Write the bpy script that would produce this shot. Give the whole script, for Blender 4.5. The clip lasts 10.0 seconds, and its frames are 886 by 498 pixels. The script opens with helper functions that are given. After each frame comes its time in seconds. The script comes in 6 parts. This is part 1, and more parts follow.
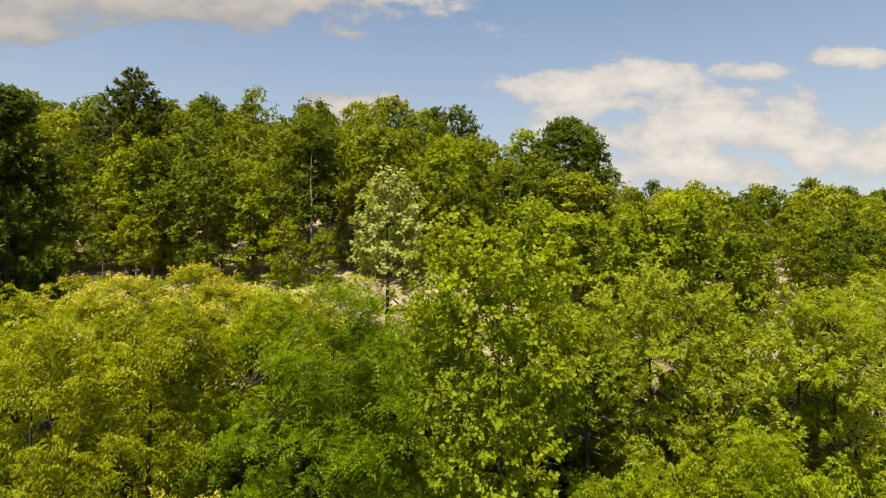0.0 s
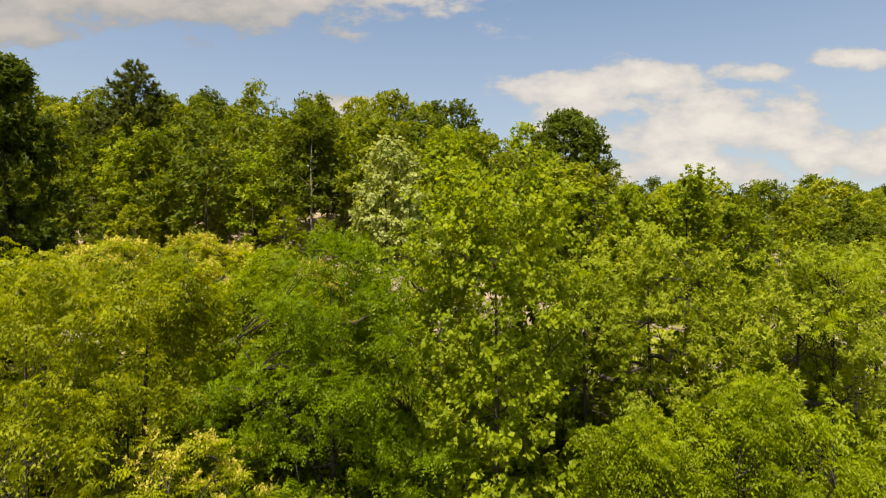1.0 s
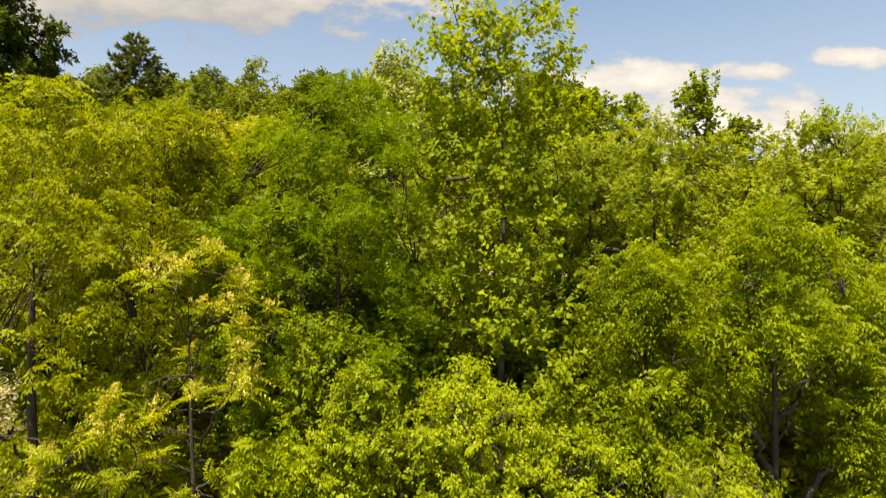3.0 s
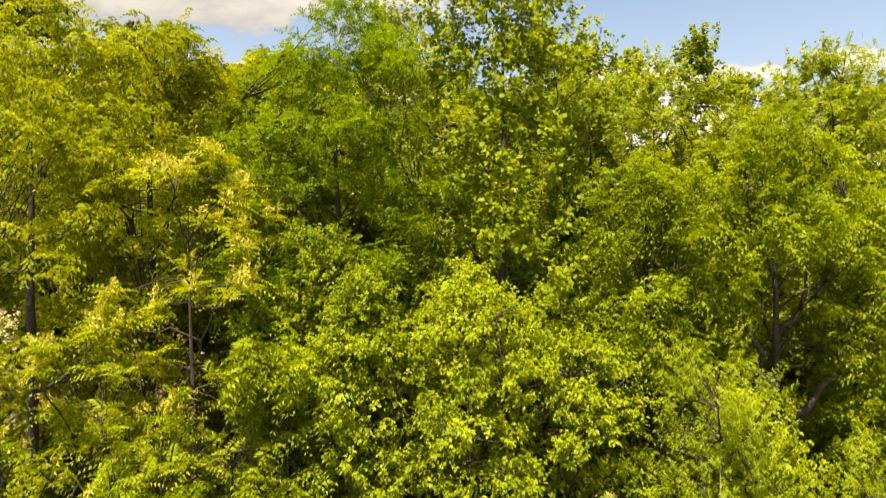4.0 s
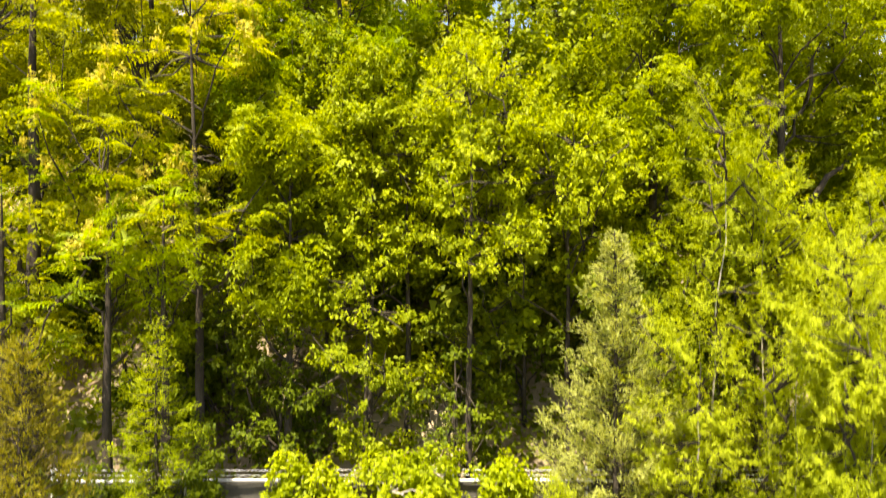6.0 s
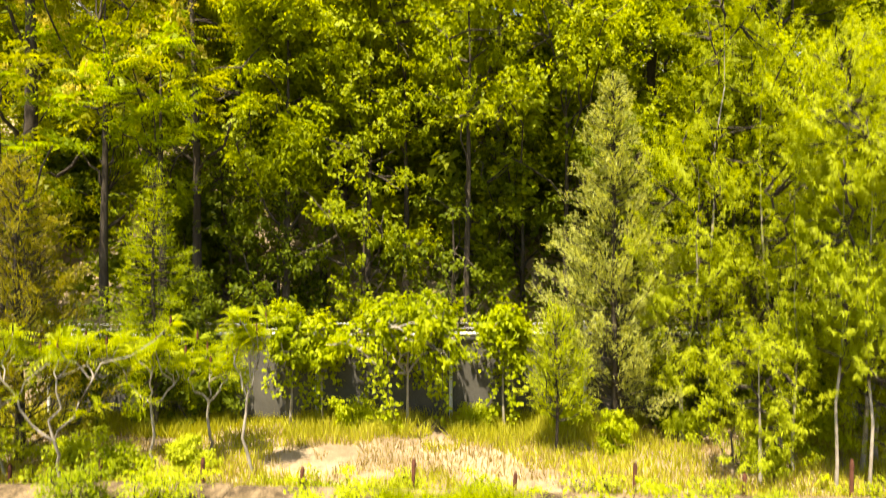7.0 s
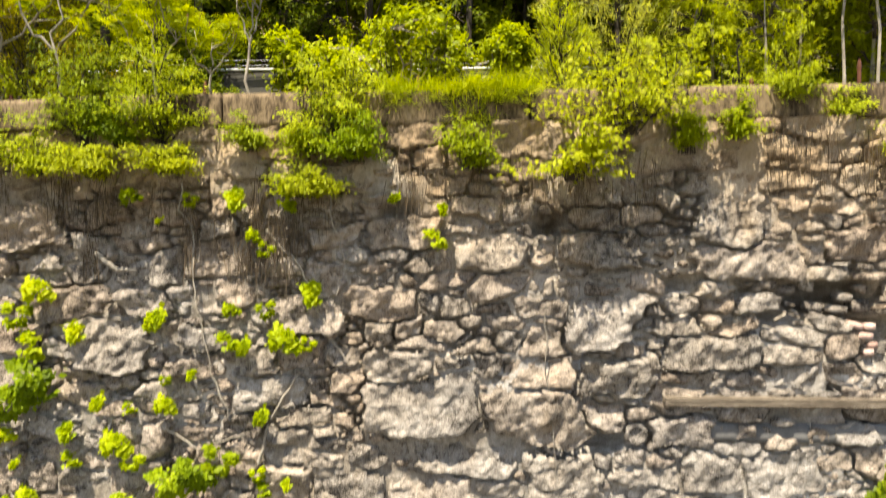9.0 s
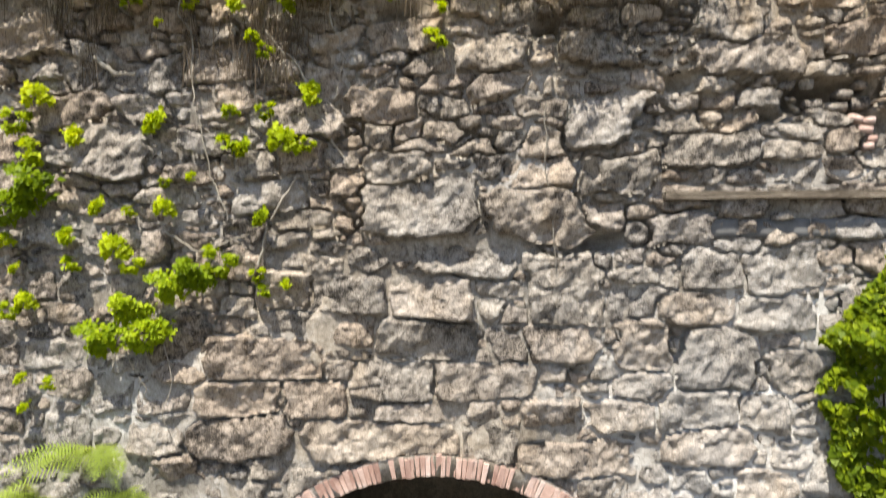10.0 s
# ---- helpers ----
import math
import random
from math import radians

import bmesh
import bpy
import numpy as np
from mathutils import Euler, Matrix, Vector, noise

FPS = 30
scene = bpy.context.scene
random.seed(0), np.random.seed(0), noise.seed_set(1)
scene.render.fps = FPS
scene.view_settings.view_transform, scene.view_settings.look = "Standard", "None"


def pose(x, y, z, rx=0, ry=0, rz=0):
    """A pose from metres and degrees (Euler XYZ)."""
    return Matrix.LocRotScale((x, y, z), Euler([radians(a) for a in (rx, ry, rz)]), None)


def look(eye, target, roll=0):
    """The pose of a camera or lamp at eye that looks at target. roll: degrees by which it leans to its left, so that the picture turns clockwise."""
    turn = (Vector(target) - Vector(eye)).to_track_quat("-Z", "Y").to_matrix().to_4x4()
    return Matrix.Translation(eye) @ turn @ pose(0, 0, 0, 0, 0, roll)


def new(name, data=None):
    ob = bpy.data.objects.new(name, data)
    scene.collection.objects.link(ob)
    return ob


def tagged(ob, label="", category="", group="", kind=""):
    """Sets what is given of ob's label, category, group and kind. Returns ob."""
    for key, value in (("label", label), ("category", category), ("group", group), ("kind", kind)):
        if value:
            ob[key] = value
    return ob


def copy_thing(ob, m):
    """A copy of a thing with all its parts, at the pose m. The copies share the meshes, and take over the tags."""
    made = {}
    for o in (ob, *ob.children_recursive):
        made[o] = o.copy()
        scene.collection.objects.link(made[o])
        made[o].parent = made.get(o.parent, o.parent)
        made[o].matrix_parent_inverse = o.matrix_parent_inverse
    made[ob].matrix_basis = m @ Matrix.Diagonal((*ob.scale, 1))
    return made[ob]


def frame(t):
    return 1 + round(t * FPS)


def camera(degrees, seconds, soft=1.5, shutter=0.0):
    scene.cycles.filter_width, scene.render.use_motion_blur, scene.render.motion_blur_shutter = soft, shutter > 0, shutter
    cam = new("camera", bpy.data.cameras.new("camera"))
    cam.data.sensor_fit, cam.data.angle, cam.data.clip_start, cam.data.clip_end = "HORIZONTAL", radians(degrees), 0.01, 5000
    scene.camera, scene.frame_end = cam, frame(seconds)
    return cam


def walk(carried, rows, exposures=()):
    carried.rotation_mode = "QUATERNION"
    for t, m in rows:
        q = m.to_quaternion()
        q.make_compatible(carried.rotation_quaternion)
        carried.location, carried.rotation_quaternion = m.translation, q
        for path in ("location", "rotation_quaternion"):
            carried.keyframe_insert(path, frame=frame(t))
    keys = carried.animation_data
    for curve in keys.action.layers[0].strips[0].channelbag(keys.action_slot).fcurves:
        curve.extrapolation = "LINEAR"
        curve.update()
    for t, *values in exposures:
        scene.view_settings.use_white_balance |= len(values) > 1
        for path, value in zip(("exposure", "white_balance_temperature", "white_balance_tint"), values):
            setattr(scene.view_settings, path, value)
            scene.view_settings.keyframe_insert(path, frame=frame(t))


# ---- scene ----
cam = camera(72.0, 10.0, soft=1.1, shutter=0.5)
PATH = [
    (0.0, 0.000, 0.000, 27.200, 90.00, -0.00, 0.00),
    (0.5, 0.045, 0.012, 26.589, 90.07, -0.03, 0.04),
    (1.0, 0.087, 0.054, 25.896, 90.11, -0.01, 0.07),
    (1.5, 0.091, 0.071, 24.997, 90.12, 0.00, 0.10),
    (2.0, 0.021, 0.081, 24.012, 90.08, 0.03, 0.12),
    (2.5, -0.057, 0.093, 23.047, 89.98, 0.04, 0.11),
    (4.0, -0.070, 0.132, 20.128, 90.18, 0.09, 0.10),
    (4.5, -0.066, 0.159, 19.144, 90.18, 0.11, 0.13),
    (5.0, -0.131, 0.193, 18.213, 90.13, 0.14, 0.13),
    (6.5, -0.093, 0.211, 14.336, 89.98, 0.14, 0.34),
    (7.0, -0.104, 0.233, 13.060, 90.03, 0.16, 0.15),
    (7.5, -0.098, 0.252, 11.775, 90.24, 0.17, 0.07),
    (8.0, -0.123, 0.255, 10.581, 90.38, 0.24, 0.12),
    (8.5, -0.131, 0.272, 9.373, 90.48, 0.29, 0.16),
    (9.0, -0.170, 0.304, 8.262, 90.47, 0.33, 0.19),
    (9.5, -0.197, 0.321, 7.102, 90.44, 0.37, 0.19),
    (10.0, -0.182, 0.331, 6.019, 90.39, 0.40, 0.18),
]
EXPOSURES = [(0.0, 0.80, 7200, 10), (2.5, 1.02, 7450, 10), (4.0, 1.44, 7850, 10), (4.5, 1.60, 7900, 10), (5.0, 1.72, 7800, 10), (6.5, 1.96, 8150, 10), (7.0, 1.80, 8350, 10), (7.5, 1.68, 8600, 10),
             (8.0, 1.68, 8700, 10), (8.5, 1.57, 8050, 10), (9.0, 1.43, 7500, 10), (9.5, 1.31, 6850, 10), (10.0, 1.20, 6650, 10)]
walk(cam, [(t, pose(*p)) for t, *p in PATH], EXPOSURES)

# ---------------------------------------------------------------- light
SUN_ELEV, SUN_AZ = 67.0, 203.0      # azimuth clockwise from +y: behind the camera, a little to its left
world = bpy.data.worlds.new("sky")
scene.world = world
world.use_nodes = True


def node(nt, kind, **kw):
    n = nt.nodes.new(kind)
    for k, v in kw.items():
        if k == "inputs":
            for i, x in v.items():
                n.inputs[i].default_value = x
        elif k == "operation":
            n.operation = v
        elif k == "blend":
            n.blend_type = v
    return n


def math_node(nt, op, a, b=None, clamp=False):
    n = nt.nodes.new("ShaderNodeMath")
    n.operation, n.use_clamp = op, clamp
    for i, v in enumerate((a, b)):
        if v is None:
            continue
        if isinstance(v, (int, float)):
            n.inputs[i].default_value = v
        else:
            nt.links.new(v, n.inputs[i])
    return n.outputs[0]


def build_sky():
    nt = world.node_tree
    nt.nodes.clear()
    out = nt.nodes.new("ShaderNodeOutputWorld")
    bg = nt.nodes.new("ShaderNodeBackground")
    bg.inputs[1].default_value = 0.094
    sky = nt.nodes.new("ShaderNodeTexSky")
    sky.sky_type, sky.sun_disc = "NISHITA", False
    sky.sun_elevation, sky.sun_rotation = radians(SUN_ELEV), radians(SUN_AZ)
    sky.air_density, sky.dust_density, sky.ozone_density = 1.0, 1.2, 1.5
    co = nt.nodes.new("ShaderNodeTexCoord")
    sep = nt.nodes.new("ShaderNodeSeparateXYZ")
    nt.links.new(co.outputs["Generated"], sep.inputs[0])
    ahead = math_node(nt, "MAXIMUM", sep.outputs[1], 0.02)
    u = math_node(nt, "DIVIDE", sep.outputs[0], ahead)
    v = math_node(nt, "DIVIDE", sep.outputs[2], ahead)
    comb = nt.nodes.new("ShaderNodeCombineXYZ")
    nt.links.new(u, comb.inputs[0])
    nt.links.new(v, comb.inputs[1])
    # banks of cloud: centre and half size as slopes across and up
    banks = [(-0.46, 0.43, 0.60, 0.095), (-0.72, 0.36, 0.16, 0.05), (-0.25, 0.42, 0.26, 0.05), (0.24, 0.262, 0.22, 0.05), (0.33, 0.275, 0.10, 0.05),
             (0.52, 0.20, 0.20, 0.08), (0.36, 0.19, 0.26, 0.085), (0.43, 0.215, 0.24, 0.06), (0.30, 0.235, 0.2, 0.05), (0.60, 0.145, 0.09, 0.035), (0.40, 0.14, 0.30, 0.06),
             (0.53, 0.292, 0.10, 0.022), (0.655, 0.312, 0.09, 0.020), (-0.15, 0.235, 0.11, 0.035), (0.70, 0.17, 0.20, 0.06)]
    mask = None
    for cu, cv, au, av in banks:
        s = node(nt, "ShaderNodeVectorMath", operation="SUBTRACT", inputs={1: (cu, cv, 0)})
        nt.links.new(comb.outputs[0], s.inputs[0])
        m = node(nt, "ShaderNodeVectorMath", operation="MULTIPLY", inputs={1: (1 / au, 1 / av, 0)})
        nt.links.new(s.outputs[0], m.inputs[0])
        ln = node(nt, "ShaderNodeVectorMath", operation="LENGTH")
        nt.links.new(m.outputs[0], ln.inputs[0])
        one = math_node(nt, "SUBTRACT", 1.0, ln.outputs["Value"])
        mask = one if mask is None else math_node(nt, "MAXIMUM", mask, one)
    stretch = node(nt, "ShaderNodeVectorMath", operation="MULTIPLY", inputs={1: (8.0, 16.0, 1.0)})
    nt.links.new(comb.outputs[0], stretch.inputs[0])
    nz = nt.nodes.new("ShaderNodeTexNoise")
    nz.inputs["Scale"].default_value, nz.inputs["Detail"].default_value, nz.inputs["Roughness"].default_value = 1.0, 9.0, 0.6
    nt.links.new(stretch.outputs[0], nz.inputs["Vector"])
    n0 = math_node(nt, "SUBTRACT", nz.outputs["Fac"], 0.5)
    dens = math_node(nt, "ADD", mask, math_node(nt, "MULTIPLY", n0, 3.2))
    ramp = nt.nodes.new("ShaderNodeMapRange")
    ramp.interpolation_type = "SMOOTHSTEP"
    ramp.inputs["From Min"].default_value, ramp.inputs["From Max"].default_value = 0.08, 0.55
    nt.links.new(dens, ramp.inputs["Value"])
    # body of the cloud: white where thick, greyer in its thin under side
    shade = nt.nodes.new("ShaderNodeMapRange")
    shade.inputs["From Min"].default_value, shade.inputs["From Max"].default_value = 0.2, 1.1
    nt.links.new(dens, shade.inputs["Value"])
    ccol = nt.nodes.new("ShaderNodeMix")
    ccol.data_type = "RGBA"
    ccol.inputs["A"].default_value, ccol.inputs["B"].default_value = (3.3, 3.4, 3.6, 1), (5.15, 4.95, 4.75, 1)
    nt.links.new(shade.outputs[0], ccol.inputs["Factor"])
    # the high bank on one side is thinner and greyer
    thin = nt.nodes.new("ShaderNodeMapRange")
    thin.inputs["From Min"].default_value, thin.inputs["From Max"].default_value = -0.35, 0.1
    thin.inputs["To Min"].default_value, thin.inputs["To Max"].default_value = 0.68, 1.0
    nt.links.new(u, thin.inputs["Value"])
    grey = node(nt, "ShaderNodeVectorMath", operation="SCALE")
    nt.links.new(ccol.outputs["Result"], grey.inputs[0])
    nt.links.new(thin.outputs[0], grey.inputs["Scale"])
    # a thin milky veil towards the skyline
    veil = nt.nodes.new("ShaderNodeMapRange")
    veil.inputs["From Min"].default_value, veil.inputs["From Max"].default_value = 0.40, 0.0
    veil.inputs["To Max"].default_value = 0.64
    nt.links.new(sep.outputs[2], veil.inputs["Value"])
    hazy = nt.nodes.new("ShaderNodeMix")
    hazy.data_type = "RGBA"
    hazy.inputs["B"].default_value = (3.0, 3.3, 3.8, 1)
    nt.links.new(veil.outputs[0], hazy.inputs["Factor"])
    nt.links.new(sky.outputs[0], hazy.inputs["A"])
    front = math_node(nt, "GREATER_THAN", sep.outputs[1], 0.05)
    fac = math_node(nt, "MULTIPLY", math_node(nt, "MULTIPLY", ramp.outputs[0], 0.92), front)
    mix = nt.nodes.new("ShaderNodeMix")
    mix.data_type = "RGBA"
    nt.links.new(fac, mix.inputs["Factor"])
    nt.links.new(hazy.outputs["Result"], mix.inputs["A"])
    nt.links.new(grey.outputs[0], mix.inputs["B"])
    nt.links.new(mix.outputs["Result"], bg.inputs[0])
    nt.links.new(bg.outputs[0], out.inputs[0])


build_sky()
sun = new("sun", bpy.data.lights.new("sun", "SUN"))
sun.data.energy, sun.data.angle, sun.data.color = 5.0, radians(0.6), (1.0, 0.95, 0.86)
_e, _a = radians(SUN_ELEV), radians(SUN_AZ)
sun_from = Vector((math.sin(_a) * math.cos(_e), math.cos(_a) * math.cos(_e), math.sin(_e)))
TO_LIGHT = np.array([[0.0, -0.45, 0.9]])     # leaves turn up and towards the open side
sun.matrix_world = look(sun_from * 200, (0, 0, 0))


# ---------------------------------------------------------------- materials
def material(name):
    m = bpy.data.materials.new(name)
    m.use_nodes = True
    nt = m.node_tree
    return m, nt, nt.nodes["Principled BSDF"]


def ramp_node(nt, fac, stops):
    r = nt.nodes.new("ShaderNodeValToRGB")
    els = r.color_ramp.elements
    while len(els) < len(stops):
        els.new(0.5)
    for el, (p, c) in zip(els, stops):
        el.position, el.color = p, (*c, 1)
    nt.links.new(fac, r.inputs[0])
    return r.outputs[0]


def noise_node(nt, scale, detail=4.0, rough=0.55, vec=None):
    n = nt.nodes.new("ShaderNodeTexNoise")
    n.inputs["Scale"].default_value, n.inputs["Detail"].default_value, n.inputs["Roughness"].default_value = scale, detail, rough
    if vec is None:
        g = nt.nodes.new("ShaderNodeNewGeometry")
        vec = g.outputs["Position"]
    nt.links.new(vec, n.inputs["Vector"])
    return n.outputs["Fac"]


def mix_col(nt, fac, a, b, blend="MIX"):
    m = nt.nodes.new("ShaderNodeMix")
    m.data_type, m.blend_type = "RGBA", blend
    for key, v in (("Factor", fac), ("A", a), ("B", b)):
        if isinstance(v, (int, float)):
            m.inputs[key].default_value = v
        elif isinstance(v, tuple):
            m.inputs[key].default_value = (*v, 1)
        else:
            nt.links.new(v, m.inputs[key])
    return m.outputs["Result"]


def leaf_material(name, dark, mid, light, translucent=0.35, rough=0.5, spread=0.34):
    """Leaves: three tones over the single leaves, a slow drift over the crown, light coming through."""
    m, nt, bsdf = material(name)
    geo = nt.nodes.new("ShaderNodeNewGeometry")
    info = nt.nodes.new("ShaderNodeObjectInfo")
    slow = noise_node(nt, 0.55, 2.0, 0.5, geo.outputs["Position"])
    a = math_node(nt, "MULTIPLY", geo.outputs["Random Per Island"], 0.48)
    b = math_node(nt, "MULTIPLY", math_node(nt, "SUBTRACT", slow, 0.5), 0.9)
    c = math_node(nt, "MULTIPLY", math_node(nt, "SUBTRACT", info.outputs["Random"], 0.5), spread)
    f = math_node(nt, "ADD", math_node(nt, "ADD", math_node(nt, "ADD", a, b), c), 0.27, True)
    col = ramp_node(nt, f, [(0.0, dark), (0.5, mid), (1.0, light)])
    nt.links.new(col, bsdf.inputs["Base Color"])
    bsdf.inputs["Roughness"].default_value = rough
    bsdf.inputs["Specular IOR Level"].default_value = 0.10
    tr = nt.nodes.new("ShaderNodeBsdfTranslucent")
    warm = mix_col(nt, 1.0, col, (1.5, 1.4, 0.4), "MULTIPLY")
    nt.links.new(warm, tr.inputs[0])
    ms = nt.nodes.new("ShaderNodeMixShader")
    ms.inputs[0].default_value = translucent + 0.08
    nt.links.new(bsdf.outputs[0], ms.inputs[1])
    nt.links.new(tr.outputs[0], ms.inputs[2])
    nt.links.new(ms.outputs[0], nt.nodes["Material Output"].inputs[0])
    return m


def surface(name, stops, scale, fine_scale, bump=0.4, bump_dist=0.02, rough=0.9, fine_amount=0.5, island=0.0, obj=0.0, stretch=None, wash=None, facets=0.0, hues=None, soil=None, grit=0.4, lime=None):
    """A rough mineral or wooden surface: broad stains, fine grain, bump; alike pieces vary by island or object."""
    m, nt, bsdf = material(name)
    geo = nt.nodes.new("ShaderNodeNewGeometry")
    vec = geo.outputs["Position"]
    if stretch:
        s = node(nt, "ShaderNodeVectorMath", operation="MULTIPLY", inputs={1: stretch})
        nt.links.new(vec, s.inputs[0])
        vec = s.outputs[0]
    broad = noise_node(nt, scale, 5.0, 0.6, vec)
    fine = noise_node(nt, fine_scale, 6.0, 0.65, vec)
    grain = noise_node(nt, fine_scale * 4.3, 3.0, 0.6, vec)
    both = math_node(nt, "ADD", math_node(nt, "MULTIPLY", fine, 1 - grit), math_node(nt, "MULTIPLY", grain, grit))
    f = math_node(nt, "ADD", broad, math_node(nt, "MULTIPLY", math_node(nt, "SUBTRACT", both, 0.5), fine_amount * 1.35))
    if facets:
        vo = nt.nodes.new("ShaderNodeTexVoronoi")
        vo.inputs["Scale"].default_value = facets
        wob = nt.nodes.new("ShaderNodeTexNoise")
        wob.inputs["Scale"].default_value = facets * 0.6
        nt.links.new(vec, wob.inputs["Vector"])
        sh = node(nt, "ShaderNodeVectorMath", operation="SCALE")
        sh.inputs["Scale"].default_value = 0.12
        nt.links.new(wob.outputs["Color"], sh.inputs[0])
        ad = node(nt, "ShaderNodeVectorMath", operation="ADD")
        nt.links.new(vec, ad.inputs[0])
        nt.links.new(sh.outputs[0], ad.inputs[1])
        nt.links.new(ad.outputs[0], vo.inputs["Vector"])
        both = math_node(nt, "ADD", math_node(nt, "MULTIPLY", both, 0.75), math_node(nt, "MULTIPLY", vo.outputs["Distance"], 0.55))
        f = math_node(nt, "ADD", f, math_node(nt, "MULTIPLY", math_node(nt, "SUBTRACT", vo.outputs["Distance"], 0.45), -0.22))
    if island:
        f = math_node(nt, "ADD", f, math_node(nt, "MULTIPLY", math_node(nt, "SUBTRACT", geo.outputs["Random Per Island"], 0.5), island))
    if obj:
        info = nt.nodes.new("ShaderNodeObjectInfo")
        f = math_node(nt, "ADD", f, math_node(nt, "MULTIPLY", math_node(nt, "SUBTRACT", info.outputs["Random"], 0.5), obj))
    col = ramp_node(nt, f, stops)
    if hues:
        info2 = nt.nodes.new("ShaderNodeObjectInfo")
        pick = math_node(nt, "FRACT", math_node(nt, "ADD", math_node(nt, "MULTIPLY", info2.outputs["Random"], 7.3), geo.outputs["Random Per Island"]))
        col = mix_col(nt, 1.0, col, ramp_node(nt, pick, hues), "MULTIPLY")
    if wash:
        where = noise_node(nt, 0.42, 4.0, 0.6)
        amount = ramp_node(nt, where, [(0.42, (0, 0, 0)), (0.62, (wash[3], wash[3], wash[3]))])
        col = mix_col(nt, amount, col, mix_col(nt, 1.0, col, tuple(wash[:3]), "MULTIPLY"))
    if lime:
        # fresh lime pointing over one part of the wall, ragged at its edges
        at = nt.nodes.new("ShaderNodeSeparateXYZ")
        nt.links.new(geo.outputs["Position"], at.inputs[0])
        area = None
        for axis, lo, hi in ((0, 0.2, 2.6), (0, 6.8, 5.2), (2, 6.1, 5.0)):
            mr = nt.nodes.new("ShaderNodeMapRange")
            mr.inputs["From Min"].default_value, mr.inputs["From Max"].default_value = lo, hi
            nt.links.new(at.outputs[axis], mr.inputs["Value"])
            area = mr.outputs[0] if area is None else math_node(nt, "MULTIPLY", area, mr.outputs[0])
        ragged = math_node(nt, "ADD", area, math_node(nt, "MULTIPLY", math_node(nt, "SUBTRACT", noise_node(nt, 2.2, 5.0, 0.65), 0.62), 2.4), True)
        col = mix_col(nt, math_node(nt, "MULTIPLY", ragged, lime[3]), col, tuple(lime[:3]))
    if soil:
        # earth washed down from the terrace in ragged runs
        split = nt.nodes.new("ShaderNodeSeparateXYZ")
        nt.links.new(geo.outputs["Position"], split.inputs[0])
        runs = node(nt, "ShaderNodeVectorMath", operation="MULTIPLY", inputs={1: (2.2, 2.2, 0.6)})
        nt.links.new(geo.outputs["Position"], runs.inputs[0])
        rise = nt.nodes.new("ShaderNodeMapRange")
        rise.inputs["From Min"].default_value, rise.inputs["From Max"].default_value = 8.0, 9.5
        nt.links.new(split.outputs[2], rise.inputs["Value"])
        k = math_node(nt, "ADD", rise.outputs[0], math_node(nt, "MULTIPLY", math_node(nt, "SUBTRACT", noise_node(nt, 1.0, 5.0, 0.6, runs.outputs[0]), 0.55), 2.2), True)
        col = mix_col(nt, math_node(nt, "MULTIPLY", k, 0.85), col, mix_col(nt, 0.55, mix_col(nt, 1.0, col, (1.25, 1.0, 0.66), "MULTIPLY"), soil))
    nt.links.new(col, bsdf.inputs["Base Color"])
    bsdf.inputs["Roughness"].default_value = rough
    bsdf.inputs["Specular IOR Level"].default_value = 0.2
    bp = nt.nodes.new("ShaderNodeBump")
    bp.inputs["Strength"].default_value, bp.inputs["Distance"].default_value = bump, bump_dist
    nt.links.new(both, bp.inputs["Height"])
    nt.links.new(bp.outputs[0], bsdf.inputs["Normal"])
    return m


M_TULIP = leaf_material("tulip_leaf", (0.08, 0.112, 0.005), (0.19, 0.24, 0.008), (0.34, 0.385, 0.016), 0.4)
M_LOCUST = leaf_material("locust_leaf", (0.065, 0.11, 0.003), (0.18, 0.255, 0.005), (0.33, 0.395, 0.010), 0.4)
# darker copy of the locust leaf, with the understory's shade in its colour
M_SHADE = leaf_material("shade_toned_leaf", (0.035, 0.06, 0.003), (0.09, 0.125, 0.005), (0.19, 0.235, 0.010), 0.32)
M_OLIVE = leaf_material("olive_leaf", (0.09, 0.125, 0.004), (0.22, 0.275, 0.006), (0.38, 0.415, 0.014), 0.4)
M_YELLOW = leaf_material("yellowing_leaf", (0.10, 0.13, 0.005), (0.22, 0.262, 0.007), (0.41, 0.425, 0.014), 0.4)
M_LIME = leaf_material("lime_leaf", (0.10, 0.145, 0.004), (0.235, 0.295, 0.006), (0.38, 0.42, 0.012), 0.36)
M_DARK = leaf_material("woodland_leaf", (0.045, 0.068, 0.005), (0.11, 0.142, 0.008), (0.21, 0.235, 0.014), 0.34, 0.5, 0.7)
M_MID = leaf_material("slope_leaf", (0.065, 0.09, 0.005), (0.175, 0.205, 0.009), (0.33, 0.34, 0.018), 0.34, 0.5, 0.7)
M_PALE = leaf_material("silver_leaf", (0.17, 0.20, 0.05), (0.33, 0.36, 0.10), (0.50, 0.52, 0.22), 0.34)
M_GREY = leaf_material("grey_leaf", (0.09, 0.125, 0.007), (0.22, 0.265, 0.013), (0.39, 0.42, 0.035), 0.4)
M_BROWN = leaf_material("brown_needle", (0.09, 0.088, 0.007), (0.19, 0.175, 0.012), (0.31, 0.28, 0.025), 0.34)
M_WALNUT = leaf_material("walnut_leaf", (0.09, 0.11, 0.005), (0.235, 0.265, 0.008), (0.41, 0.425, 0.017), 0.42)
M_PINE = leaf_material("pine_needle", (0.04, 0.055, 0.010), (0.085, 0.105, 0.02), (0.15, 0.165, 0.035), 0.2)
